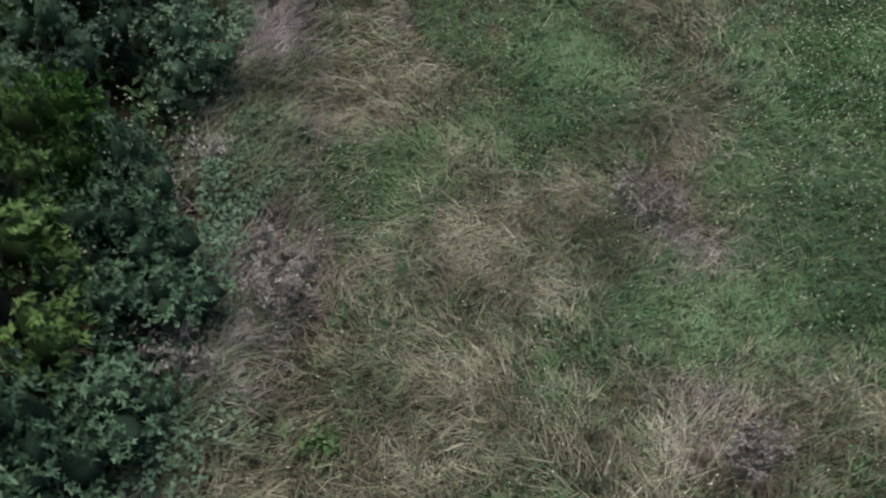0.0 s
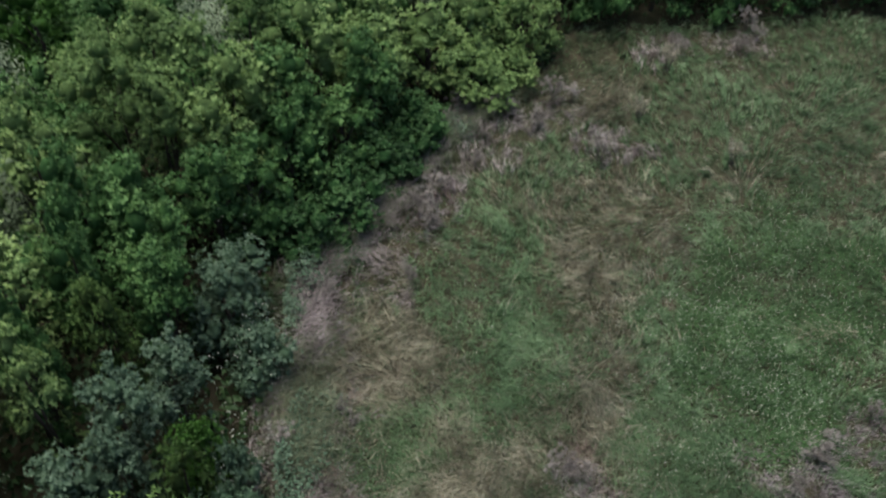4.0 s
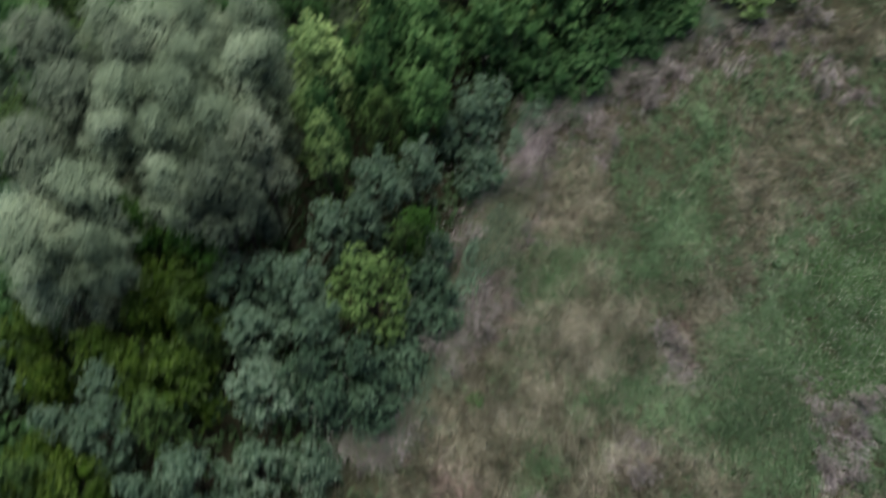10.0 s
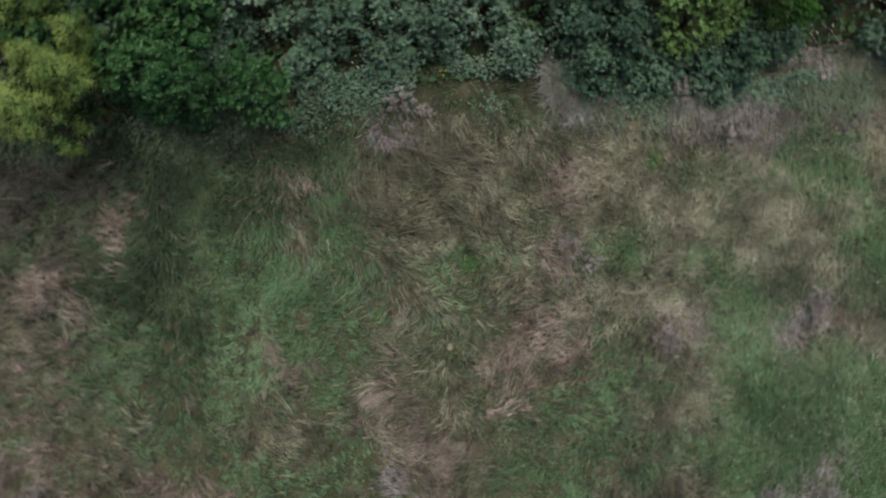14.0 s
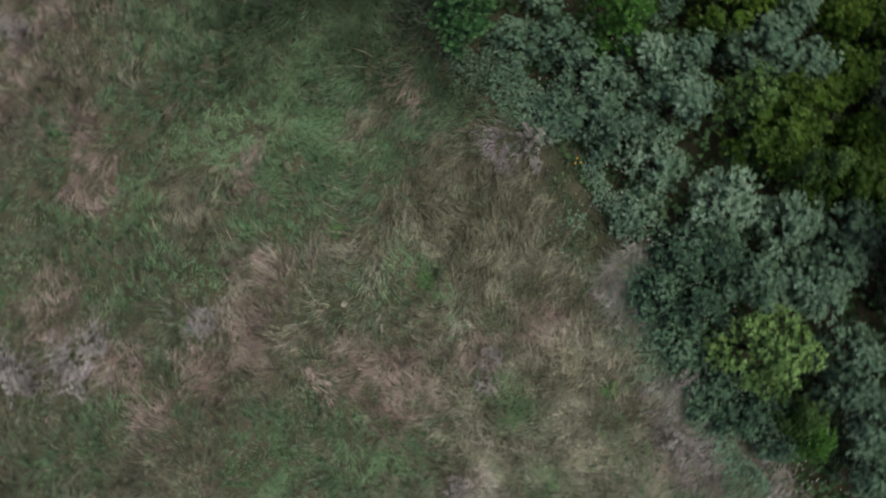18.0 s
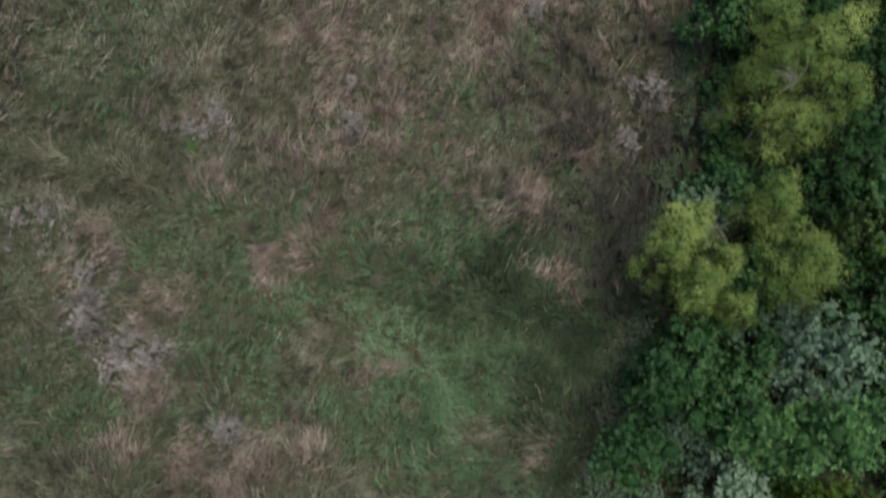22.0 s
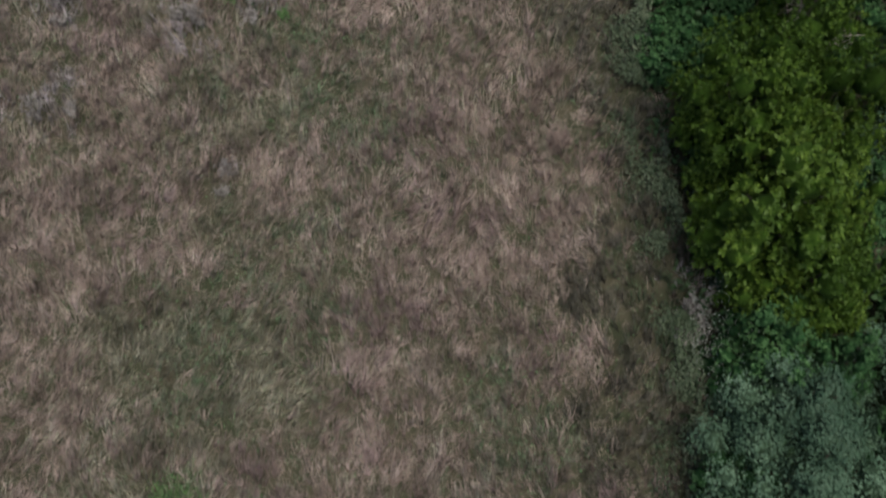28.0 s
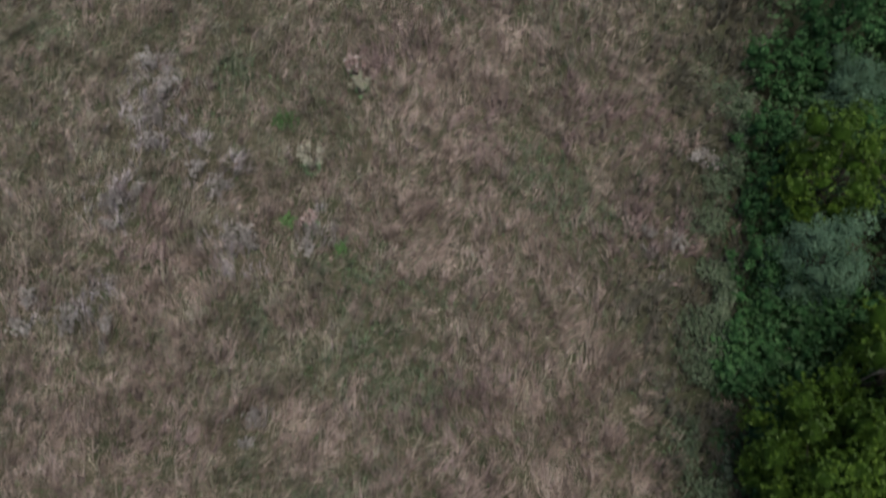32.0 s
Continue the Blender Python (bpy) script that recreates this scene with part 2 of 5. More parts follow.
SOIL = earth("mossy_thatch", [(0.0181, 0.0243, 0.0121), (0.0305, 0.0365, 0.0196), (0.0493, 0.0473, 0.0297), (0.0754, 0.0635, 0.0446)], 2.6)
BARK = earth("bark", [(0.025, 0.022, 0.018), (0.05, 0.043, 0.035), (0.09, 0.08, 0.065)], 3)
DEAD_WOOD = earth("bare_dead_wood", [(0.12, 0.11, 0.10), (0.2, 0.18, 0.17), (0.3, 0.28, 0.26)], 6)
TUFTS = dict(tuft=0.3, tufty=0.5, single=0.4)
SOFT_TUFTS = dict(tuft=0.6, tufty=0.4, single=0.18)
GREEN_BLADE = foliage("green_blade", (0.0756, 0.135, 0.0676), (0.164, 0.275, 0.142), (0.329, 0.484, 0.276), patch=1.3, **SOFT_TUFTS)
THATCH_BLADE = foliage("olive_thatch_blade", (0.0826, 0.101, 0.0632), (0.168, 0.2, 0.128), (0.307, 0.35, 0.235), patch=1.0, **TUFTS)
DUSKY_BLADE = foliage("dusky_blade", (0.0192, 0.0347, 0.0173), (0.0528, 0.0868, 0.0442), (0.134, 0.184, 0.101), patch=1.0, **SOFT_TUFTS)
HERB_COVER = foliage("meadow_herb_leaf", (0.0591, 0.135, 0.0519), (0.126, 0.258, 0.11), (0.28, 0.475, 0.237), patch=1.0)
CLOVER = foliage("clover_leaf", (0.0307, 0.0699, 0.024), (0.0584, 0.129, 0.045), (0.117, 0.221, 0.09), patch=0.6)
LUSH_BLADE = foliage("lush_blade", (0.04, 0.09, 0.025), (0.06, 0.14, 0.04), (0.10, 0.19, 0.06), patch=1.2)
STRAW_BLADE = foliage("straw_blade", (0.107, 0.099, 0.068), (0.295, 0.274, 0.196), (0.67, 0.625, 0.475), patch=0.8, **TUFTS)
PALE_STRAW = foliage("pale_straw_blade", (0.135, 0.126, 0.091), (0.365, 0.342, 0.258), (0.72, 0.675, 0.54), patch=0.8, **TUFTS)
UMBER_BLADE = foliage("umber_blade", (0.104, 0.0848, 0.0681), (0.237, 0.193, 0.157), (0.449, 0.376, 0.317), patch=0.9, **TUFTS)
TUSSOCK_BLADE = foliage("tussock_blade", (0.075, 0.068, 0.047), (0.19, 0.172, 0.122), (0.40, 0.36, 0.275), patch=0.8, **TUFTS)
RUSSET_BLADE = foliage("russet_blade", (0.132, 0.0968, 0.0836), (0.341, 0.255, 0.223), (0.643, 0.505, 0.451), patch=0.8, **TUFTS)
ROSY_BLADE = foliage("rosy_blade", (0.143, 0.0986, 0.0975), (0.321, 0.228, 0.221), (0.582, 0.433, 0.418), patch=0.8, **SOFT_TUFTS)
FLUFF = foliage("faded_seed_fluff", (0.16, 0.142, 0.136), (0.30, 0.27, 0.26), (0.48, 0.44, 0.425), patch=0.6, **TUFTS)
LILAC_STEM = foliage("greyish_lilac_stem", (0.179, 0.151, 0.158), (0.386, 0.331, 0.345), (0.718, 0.631, 0.652), patch=0.6, **TUFTS)
GREY_STEM = foliage("dull_grey_stem", (0.11, 0.10, 0.09), (0.18, 0.165, 0.15), (0.28, 0.26, 0.245), patch=1.0)
# dead rim stalks, their colour lowered to carry the wood's shade
RIM_SHADE_STEM = foliage("shade_toned_rim_stem", (0.044, 0.041, 0.032), (0.09, 0.082, 0.066), (0.18, 0.165, 0.137), patch=1.0)
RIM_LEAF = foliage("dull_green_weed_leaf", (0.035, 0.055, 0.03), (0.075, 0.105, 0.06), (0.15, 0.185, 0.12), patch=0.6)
UNDER = foliage("undergrowth_leaf", (0.016, 0.0384, 0.0144), (0.032, 0.072, 0.0256), (0.064, 0.12, 0.048), patch=1.0)
PETAL = foliage("white_petal", (0.54, 0.555, 0.416), (0.75, 0.75, 0.64), (0.975, 0.975, 0.928))
PALE_LEAF = foliage("pale_blossom", (0.22, 0.25, 0.2), (0.32, 0.35, 0.3), (0.5, 0.52, 0.48))
YELLOW_PETAL = foliage("yellow_petal", (0.6, 0.36, 0.02), (0.7, 0.45, 0.03), (0.8, 0.55, 0.05))
HERB = foliage("herb_leaf", (0.04, 0.08, 0.0256), (0.068, 0.132, 0.044), (0.12, 0.2, 0.076))
PINK_HEAD = foliage("pink_seed_head", (0.12, 0.055, 0.055), (0.42, 0.26, 0.25), (0.88, 0.80, 0.77), patch=0.1, tuft=0.05, single=0.9)
PALE_HEAD = foliage("pale_seed_head", (0.3, 0.28, 0.2), (0.42, 0.4, 0.31), (0.58, 0.55, 0.46), patch=0.1)
CROWN = dict(tuft=0.14, tufty=0.4, patch=1.2, through_light=0.15, single=0.3, gloss=0.25, grain=0.5)
SMOOTH_CROWN = dict(CROWN, tuft=0.4, tufty=0.3, single=0.1, grain=0.15)
LEAF = {
    "dark": foliage("dark_green_leaf", (0.0116, 0.0368, 0.012), (0.0293, 0.0807, 0.026), (0.0836, 0.178, 0.0629), **CROWN),
    "green": foliage("mid_green_leaf", (0.0282, 0.0794, 0.0245), (0.0679, 0.159, 0.0517), (0.176, 0.321, 0.111), **CROWN),
    "dusky": foliage("dusky_leaf", (0.0235, 0.0525, 0.0307), (0.0561, 0.107, 0.0651), (0.15, 0.235, 0.154), **dict(SMOOTH_CROWN, tufty=0.4, grain=0.3)),
    "dim": foliage("dim_bluish_leaf", (0.0275, 0.0615, 0.0347), (0.0654, 0.125, 0.0753), (0.177, 0.278, 0.179), **CROWN),
    "bluish": foliage("greyish_green_leaf", (0.0507, 0.0921, 0.0586), (0.102, 0.171, 0.114), (0.201, 0.283, 0.201), **CROWN),
    "pale": foliage("yellowish_leaf", (0.053, 0.103, 0.0299), (0.158, 0.265, 0.0909), (0.382, 0.531, 0.203), **CROWN),
    "moss": foliage("moss_green_leaf", (0.0309, 0.0683, 0.0186), (0.0708, 0.136, 0.0372), (0.19, 0.304, 0.096), **CROWN),
    "silver": foliage("silvery_leaf", (0.0816, 0.121, 0.0753), (0.2, 0.269, 0.175), (0.457, 0.554, 0.385), **SMOOTH_CROWN),
    "ashen": foliage("ashen_leaf", (0.0504, 0.0739, 0.0482), (0.123, 0.164, 0.111), (0.286, 0.342, 0.241), **SMOOTH_CROWN),
    "lime": foliage("lime_leaf", (0.0453, 0.0801, 0.0171), (0.121, 0.18, 0.0431), (0.303, 0.384, 0.114), **SMOOTH_CROWN),
    "olive": foliage("olive_leaf", (0.0181, 0.0403, 0.00448), (0.0384, 0.0784, 0.00784), (0.0901, 0.146, 0.0168), **CROWN),
    "bright": foliage("fresh_green_leaf", (0.0282, 0.081, 0.0135), (0.0539, 0.142, 0.023), (0.115, 0.236, 0.0473), **CROWN),
}
INNER_SHADE = {  # crown cores: each leaf colour darkened to stand for the shade inside
    "dark": earth("inner_dark_shade", [(0.00953, 0.0283, 0.00936), (0.017, 0.0504, 0.0167), (0.0253, 0.0754, 0.0248)], 5),
    "green": earth("inner_green_shade", [(0.0221, 0.0538, 0.0174), (0.0393, 0.0956, 0.0309), (0.0589, 0.144, 0.0462)], 5),
    "dim": earth("inner_dim_shade", [(0.012, 0.022, 0.0149), (0.022, 0.04, 0.027), (0.0341, 0.062, 0.042)], 5),
    "dusky": earth("inner_dusky_shade", [(0.0193, 0.0339, 0.0201), (0.0341, 0.0601, 0.0356), (0.0513, 0.0902, 0.0537)], 5),
    "bluish": earth("inner_bluish_shade", [(0.0261, 0.0475, 0.0285), (0.0475, 0.0855, 0.0522), (0.0736, 0.13, 0.0808)], 5),
    "pale": earth("inner_pale_shade", [(0.0438, 0.0732, 0.026), (0.078, 0.129, 0.0463), (0.117, 0.196, 0.0696)], 5),
    "moss": earth("inner_moss_shade", [(0.0186, 0.0326, 0.0099), (0.033, 0.0579, 0.0177), (0.0496, 0.087, 0.0264)], 5),
    "silver": earth("inner_silver_shade", [(0.03, 0.0429, 0.027), (0.0532, 0.0765, 0.0481), (0.0803, 0.115, 0.0721)], 5),
    "ashen": earth("inner_ashen_shade", [(0.016, 0.024, 0.016), (0.028, 0.042, 0.028), (0.043, 0.064, 0.042)], 5),
    "lime": earth("inner_lime_shade", [(0.0268, 0.0493, 0.0136), (0.0477, 0.0878, 0.024), (0.0713, 0.132, 0.0359)], 5),
    "olive": earth("inner_olive_shade", [(0.014, 0.0301, 0.00323), (0.025, 0.0537, 0.00576), (0.0375, 0.0809, 0.00863)], 5),
    "bright": earth("inner_bright_shade", [(0.014, 0.039, 0.00642), (0.0249, 0.0693, 0.0114), (0.0375, 0.104, 0.0173)], 5),
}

# ---- the ground: one sheet to the horizon ----
def ground_sheet():
    far = [60, 120, 300, 800, 2500]
    xs = np.r_[[-f for f in far[::-1]], np.arange(-24, 24.1, 0.4), far]
    ys = np.r_[[-f for f in far[::-1]], np.arange(-38, 30.1, 0.4), far]
    gx, gy = np.meshgrid(xs, ys)
    gz = lie(gx, gy)
    gz[(abs(gx) > 40) | (abs(gy) > 50)] = 0
    idx = np.arange(gx.size).reshape(gx.shape)
    a, b, c, d = idx[:-1, :-1].ravel(), idx[:-1, 1:].ravel(), idx[1:, 1:].ravel(), idx[1:, :-1].ravel()
    tris = np.concatenate([np.stack([a, b, c], 1), np.stack([a, c, d], 1)])
    ob = new("ground", triangles("ground", np.stack([gx, gy, gz], -1).reshape(-1, 3), tris, SOIL))
    tagged(ob, "brown and green meadow soil under matted grass", "ground", kind="structure")


ground_sheet()

# ---- the meadow ----
# patches of the meadow, by what grows there: east, north, radius
GREEN_NORTH = [
    (7.5, 14.8, 1.04), (0.3, 9.8, 0.44), (0.9, 9.5, 0.46), (0.2, 8.3, 0.48), (0.7, 8.1, 0.47), (1.2, 8.0, 0.47), (0.2, 7.8, 0.42), (0.6, 7.4, 0.57),
    (1.4, 7.3, 0.44), (0.6, 6.5, 0.49), (-0.9, 5.9, 0.46), (-1.1, 5.5, 0.34), (5.1, 5.1, 0.57), (2.6, 5.0, 0.51), (3.1, 4.8, 0.55), (2.5, 4.5, 0.52),
    (1.5, 4.3, 0.34), (2.0, 4.2, 0.46), (3.6, 4.1, 0.49), (0.8, 4.0, 0.34), (0.4, 2.5, 0.44), (3.6, 1.7, 0.55), (2.8, 1.5, 0.61), (4.3, 1.2, 0.57),
    (3.1, 1.0, 0.70), (0.5, 0.1, 0.37), (6.0, -0.7, 0.40), (1.1, -1.3, 0.44), (1.6, -1.7, 0.51), (0.3, -1.9, 0.44), (-0.3, -2.0, 0.48), (3.4, -2.0, 0.44),
]
GREEN_MID = [
    (2.1, -2.1, 0.44), (0.7, -2.2, 0.52), (4.6, -2.4, 0.44), (1.2, -2.6, 0.54), (0.3, -2.9, 0.52), (4.6, -3.3, 0.45), (1.0, -3.3, 0.69), (3.7, -3.5, 0.53),
    (4.2, -3.5, 0.41), (6.0, -3.5, 0.56), (2.2, -3.6, 0.49), (1.5, -3.7, 0.44), (0.6, -3.9, 0.54), (0.8, -4.1, 0.53), (3.0, -4.2, 0.44), (4.5, -4.5, 0.46),
    (5.5, -4.5, 0.46), (2.1, -4.9, 0.49), (1.5, -5.1, 0.45), (7.8, -5.2, 0.52), (8.8, -5.5, 0.49), (1.8, -5.6, 0.54), (7.6, -6.4, 0.54), (8.4, -6.8, 0.77),
    (2.2, -7.2, 0.38), (7.9, -7.3, 0.61), (1.0, -7.4, 0.53), (1.9, -7.8, 0.54), (7.1, -7.8, 0.55), (8.6, -7.9, 0.74), (9.6, -8.0, 0.60), (8.9, -8.5, 0.50),
]
GREEN_SOUTH = [
    (6.6, -8.8, 0.47), (0.8, -8.9, 0.46), (3.7, -9.9, 0.53), (4.5, -10.0, 0.49), (2.4, -10.1, 0.45), (4.8, -10.4, 0.45), (3.4, -10.6, 0.56), (3.8, -11.1, 0.48),
    (4.3, -11.4, 0.46), (6.6, -12.5, 0.42), (1.3, -13.4, 0.53), (0.7, -13.5, 0.48), (6.8, -13.6, 0.51), (4.4, -14.3, 0.54), (6.2, -14.4, 0.63), (1.6, -14.5, 0.56),
    (5.4, -15.0, 0.55), (6.8, -15.0, 0.59), (4.7, -15.6, 0.55), (6.0, -16.2, 0.50), (5.0, -16.9, 0.40), (4.0, -18.9, 0.43), (4.8, -19.3, 0.56), (6.7, -19.4, 0.39),
    (5.0, -19.8, 0.49), (5.1, -20.8, 0.61), (4.5, -21.0, 0.51), (1.7, -22.3, 0.41), (1.2, -22.6, 0.41), (2.2, -23.0, 0.60), (8.4, -23.9, 0.42), (12.0, -24.1, 0.42),
]
GREEN = GREEN_NORTH + GREEN_MID + GREEN_SOUTH
STRAW_NORTH = [
    (2.6, 13.3, 0.65), (8.2, 11.5, 0.81), (4.7, 11.0, 0.40), (2.8, 10.2, 0.67), (3.3, 10.1, 0.47), (1.5, 10.0, 0.47), (3.5, 9.7, 0.46), (2.8, 9.6, 0.59),
    (2.0, 9.3, 0.52), (2.8, 8.8, 0.44), (2.0, 8.8, 0.44), (-0.8, 8.7, 0.44), (2.2, 8.7, 0.43), (2.8, 8.4, 0.44), (-0.6, 8.3, 0.41), (2.1, 8.1, 0.47),
    (5.3, 7.6, 0.41), (-1.0, 7.5, 0.68), (2.2, 7.1, 0.40), (-1.4, 6.9, 0.50), (-0.7, 6.8, 0.49), (1.8, 6.6, 0.41), (7.4, 6.2, 0.49), (1.9, 6.0, 0.47),
    (0.7, 5.8, 0.44), (0.1, 5.2, 0.52), (-0.3, 4.9, 0.43), (-1.1, 4.8, 0.35), (0.2, 4.4, 0.52), (-0.2, 4.0, 0.42), (-1.7, 3.9, 0.46), (0.5, 3.6, 0.49),
]
STRAW_MID = [
    (-1.3, 3.6, 0.53), (2.5, 3.5, 0.45), (0.7, 3.3, 0.37), (1.4, 3.1, 0.53), (4.1, 3.1, 0.49), (-0.7, 3.0, 0.62), (5.8, 2.8, 0.52), (-1.7, 2.8, 0.45),
    (3.9, 2.8, 0.52), (1.2, 2.7, 0.53), (-0.6, 2.4, 0.51), (-1.3, 2.0, 0.44), (-1.1, 1.7, 0.44), (-0.8, 1.0, 0.53), (-1.2, 0.5, 0.47), (6.1, 0.5, 0.52),
    (5.5, 0.5, 0.53), (-0.4, 0.4, 0.53), (3.7, 0.1, 0.43), (2.5, -0.1, 0.52), (-1.4, -0.3, 0.44), (-0.9, -0.6, 0.53), (1.0, -0.9, 0.44), (-0.2, -1.1, 0.50),
    (2.6, -1.1, 0.48), (-0.8, -1.3, 0.48), (-0.4, -2.6, 0.43), (2.8, -3.0, 0.37), (8.1, -4.5, 0.57), (3.5, -5.3, 0.36), (0.7, -6.8, 0.48), (5.8, -6.8, 0.49),
]
STRAW_SOUTH = [
    (5.1, -7.0, 0.59), (6.3, -7.2, 0.58), (5.8, -8.1, 0.49), (3.1, -8.6, 0.49), (9.8, -9.0, 0.81), (2.0, -9.1, 0.39), (7.3, -9.2, 0.47), (4.0, -9.3, 0.50),
    (8.2, -9.5, 0.81), (3.6, -9.7, 0.58), (9.3, -9.9, 0.57), (8.6, -10.3, 0.48), (7.5, -10.4, 0.58), (3.7, -10.5, 0.61), (1.4, -10.8, 0.33), (7.0, -11.1, 0.48),
    (2.4, -11.2, 0.46), (9.2, -11.2, 0.59), (7.6, -11.8, 0.59), (3.0, -11.9, 0.49), (10.5, -13.2, 0.61), (4.7, -13.8, 0.60), (5.1, -14.8, 0.58), (7.8, -14.8, 0.59),
    (1.5, -15.1, 0.19), (6.3, -17.3, 0.61), (6.0, -18.5, 0.39), (5.5, -18.9, 0.43), (0.8, -20.2, 0.39), (11.2, -23.4, 0.42), (3.1, -23.8, 0.41), (1.7, -25.1, 0.42),
]
STRAW = STRAW_NORTH + STRAW_MID + STRAW_SOUTH
RUSSET_NORTH = [
    (-0.9, 6.8, 0.60), (1.0, 5.4, 0.22), (1.6, 5.3, 0.36), (-1.3, 4.2, 0.35), (-1.2, 3.8, 0.27), (5.5, 3.5, 0.62), (5.0, 3.5, 0.48), (1.7, 3.1, 0.35),
    (5.0, 2.2, 0.48), (5.6, 1.7, 0.60), (0.4, 1.6, 0.35), (-0.9, 1.5, 0.48), (1.7, 0.9, 0.53), (2.1, 0.6, 0.48), (3.2, -0.2, 0.38), (5.3, -0.6, 0.41),
    (3.9, -0.6, 0.44), (3.0, -0.7, 0.47), (2.7, -1.2, 0.52), (5.2, -1.2, 0.38), (5.5, -2.5, 0.44), (2.0, -2.6, 0.24), (-1.2, -2.8, 0.31), (7.2, -2.8, 0.46),
    (3.7, -4.2, 0.44), (3.5, -4.5, 0.32), (5.4, -5.0, 0.37), (-0.5, -5.2, 0.53), (0.3, -6.3, 0.53), (4.1, -6.4, 0.57), (3.2, -6.9, 0.48), (3.9, -7.4, 0.58),
]
RUSSET_MID = [
    (5.0, -8.0, 0.55), (5.0, -8.5, 0.59), (2.0, -8.7, 0.43), (5.2, -8.9, 0.56), (8.7, -9.4, 0.81), (1.8, -9.5, 0.56), (5.6, -9.6, 0.52), (6.6, -9.8, 0.64),
    (5.3, -10.1, 0.57), (1.4, -10.3, 0.44), (7.8, -10.5, 0.54), (2.1, -10.7, 0.48), (-0.8, -11.1, 0.50), (2.3, -11.2, 0.61), (4.8, -11.3, 0.52), (1.4, -11.5, 0.48),
    (-0.7, -12.1, 0.52), (3.9, -12.2, 0.47), (9.9, -12.3, 0.80), (4.4, -12.5, 0.56), (9.2, -12.6, 0.78), (3.1, -12.8, 0.49), (3.9, -13.2, 0.63), (5.1, -13.2, 0.39),
    (3.0, -13.5, 0.57), (3.5, -13.6, 0.50), (9.5, -14.1, 0.77), (8.5, -14.2, 0.68), (0.4, -14.6, 0.48), (3.4, -14.7, 0.58), (8.9, -14.9, 0.62), (8.3, -15.7, 0.55),
]
RUSSET_SOUTH = [
    (9.2, -15.8, 0.74), (3.2, -16.1, 0.48), (8.0, -16.2, 0.56), (6.8, -16.3, 0.48), (1.4, -16.4, 0.56), (8.5, -16.5, 0.68), (1.0, -16.7, 0.60), (2.0, -16.8, 0.63),
    (3.0, -16.9, 0.63), (7.3, -17.0, 0.61), (9.5, -17.4, 0.58), (1.6, -17.7, 0.61), (0.9, -17.8, 0.57), (8.2, -17.8, 0.77), (0.2, -17.8, 0.61), (5.5, -17.9, 0.42),
    (6.2, -18.0, 0.55), (1.3, -18.1, 0.58), (0.6, -18.8, 0.49), (1.7, -19.1, 0.57), (2.2, -19.2, 0.59), (8.3, -19.2, 0.59), (2.0, -19.6, 0.65), (0.3, -19.7, 0.48),
    (8.0, -19.8, 0.58), (1.2, -20.0, 0.63), (4.1, -21.6, 0.59), (2.4, -21.8, 0.68), (4.7, -22.2, 0.50), (4.1, -23.4, 0.61), (4.7, -24.5, 0.83), (3.9, -24.9, 0.73),
]
RUSSET = RUSSET_NORTH + RUSSET_MID + RUSSET_SOUTH
LILAC_NORTH = [
    (5.9, 15.2, 0.59), (4.3, 14.8, 0.46), (1.9, 13.1, 0.43), (1.2, 12.6, 0.53), (0.4, 12.6, 0.53), (2.8, 11.6, 0.47), (0.1, 11.4, 0.55), (-0.2, 10.6, 0.45),
    (-0.4, 10.0, 0.32), (-0.8, 10.0, 0.49), (-0.8, 8.7, 0.43), (-1.9, 8.5, 0.35), (5.4, 6.0, 0.39), (4.7, 5.8, 0.35), (-2.0, 5.7, 0.36),
    (6.7, 5.5, 0.48), (4.3, 5.4, 0.48), (6.1, 5.2, 0.38), (1.5, 5.2, 0.36), (7.0, 5.0, 0.57), (-1.7, 4.9, 0.35), (4.5, 4.4, 0.36), (-1.5, 4.4, 0.35),
    (-2.1, 4.0, 0.33), (6.0, 3.9, 0.45), (-2.0, 3.7, 0.25), (5.0, 3.3, 0.35), (1.6, 3.2, 0.29), (5.7, 3.0, 0.35), (5.2, 2.7, 0.44), (0.4, 1.7, 0.35),
]
LILAC_SOUTH = [
    (-1.9, -0.7, 0.35), (3.5, -1.3, 0.35), (5.4, -1.8, 0.45), (5.9, -1.8, 0.40), (6.3, -1.9, 0.35), (6.6, -2.2, 0.37), (6.8, -2.8, 0.36), (8.0, -3.6, 0.37),
    (6.3, -5.6, 0.33), (5.9, -6.0, 0.43), (5.7, -6.3, 0.35), (3.6, -6.6, 0.27), (3.8, -7.4, 0.23), (-0.7, -7.7, 0.47), (-1.1, -8.8, 0.37), (-1.0, -9.1, 0.30),
    (1.3, -10.0, 0.26), (5.1, -11.3, 0.37), (-1.6, -12.0, 0.33), (-1.7, -15.3, 0.40), (-1.7, -16.0, 0.43), (6.3, -17.8, 0.38), (10.4, -18.9, 0.38), (9.5, -19.0, 0.48),
    (7.4, -20.6, 0.50), (9.5, -21.1, 0.55), (6.0, -21.1, 0.30), (8.2, -21.8, 0.36), (0.2, -22.3, 0.39), (9.5, -22.7, 0.61), (9.8, -23.5, 0.62), (-0.3, -23.9, 0.40),
]
LILAC = LILAC_NORTH + LILAC_SOUTH
BLUSH = [(-1.95, 5.75, 0.32), (-1.75, 5.15, 0.35), (-1.45, 4.45, 0.36), (-1.2, 3.95, 0.3), (-0.2, 10.4, 0.35), (1.66, 5.5, 0.35)]
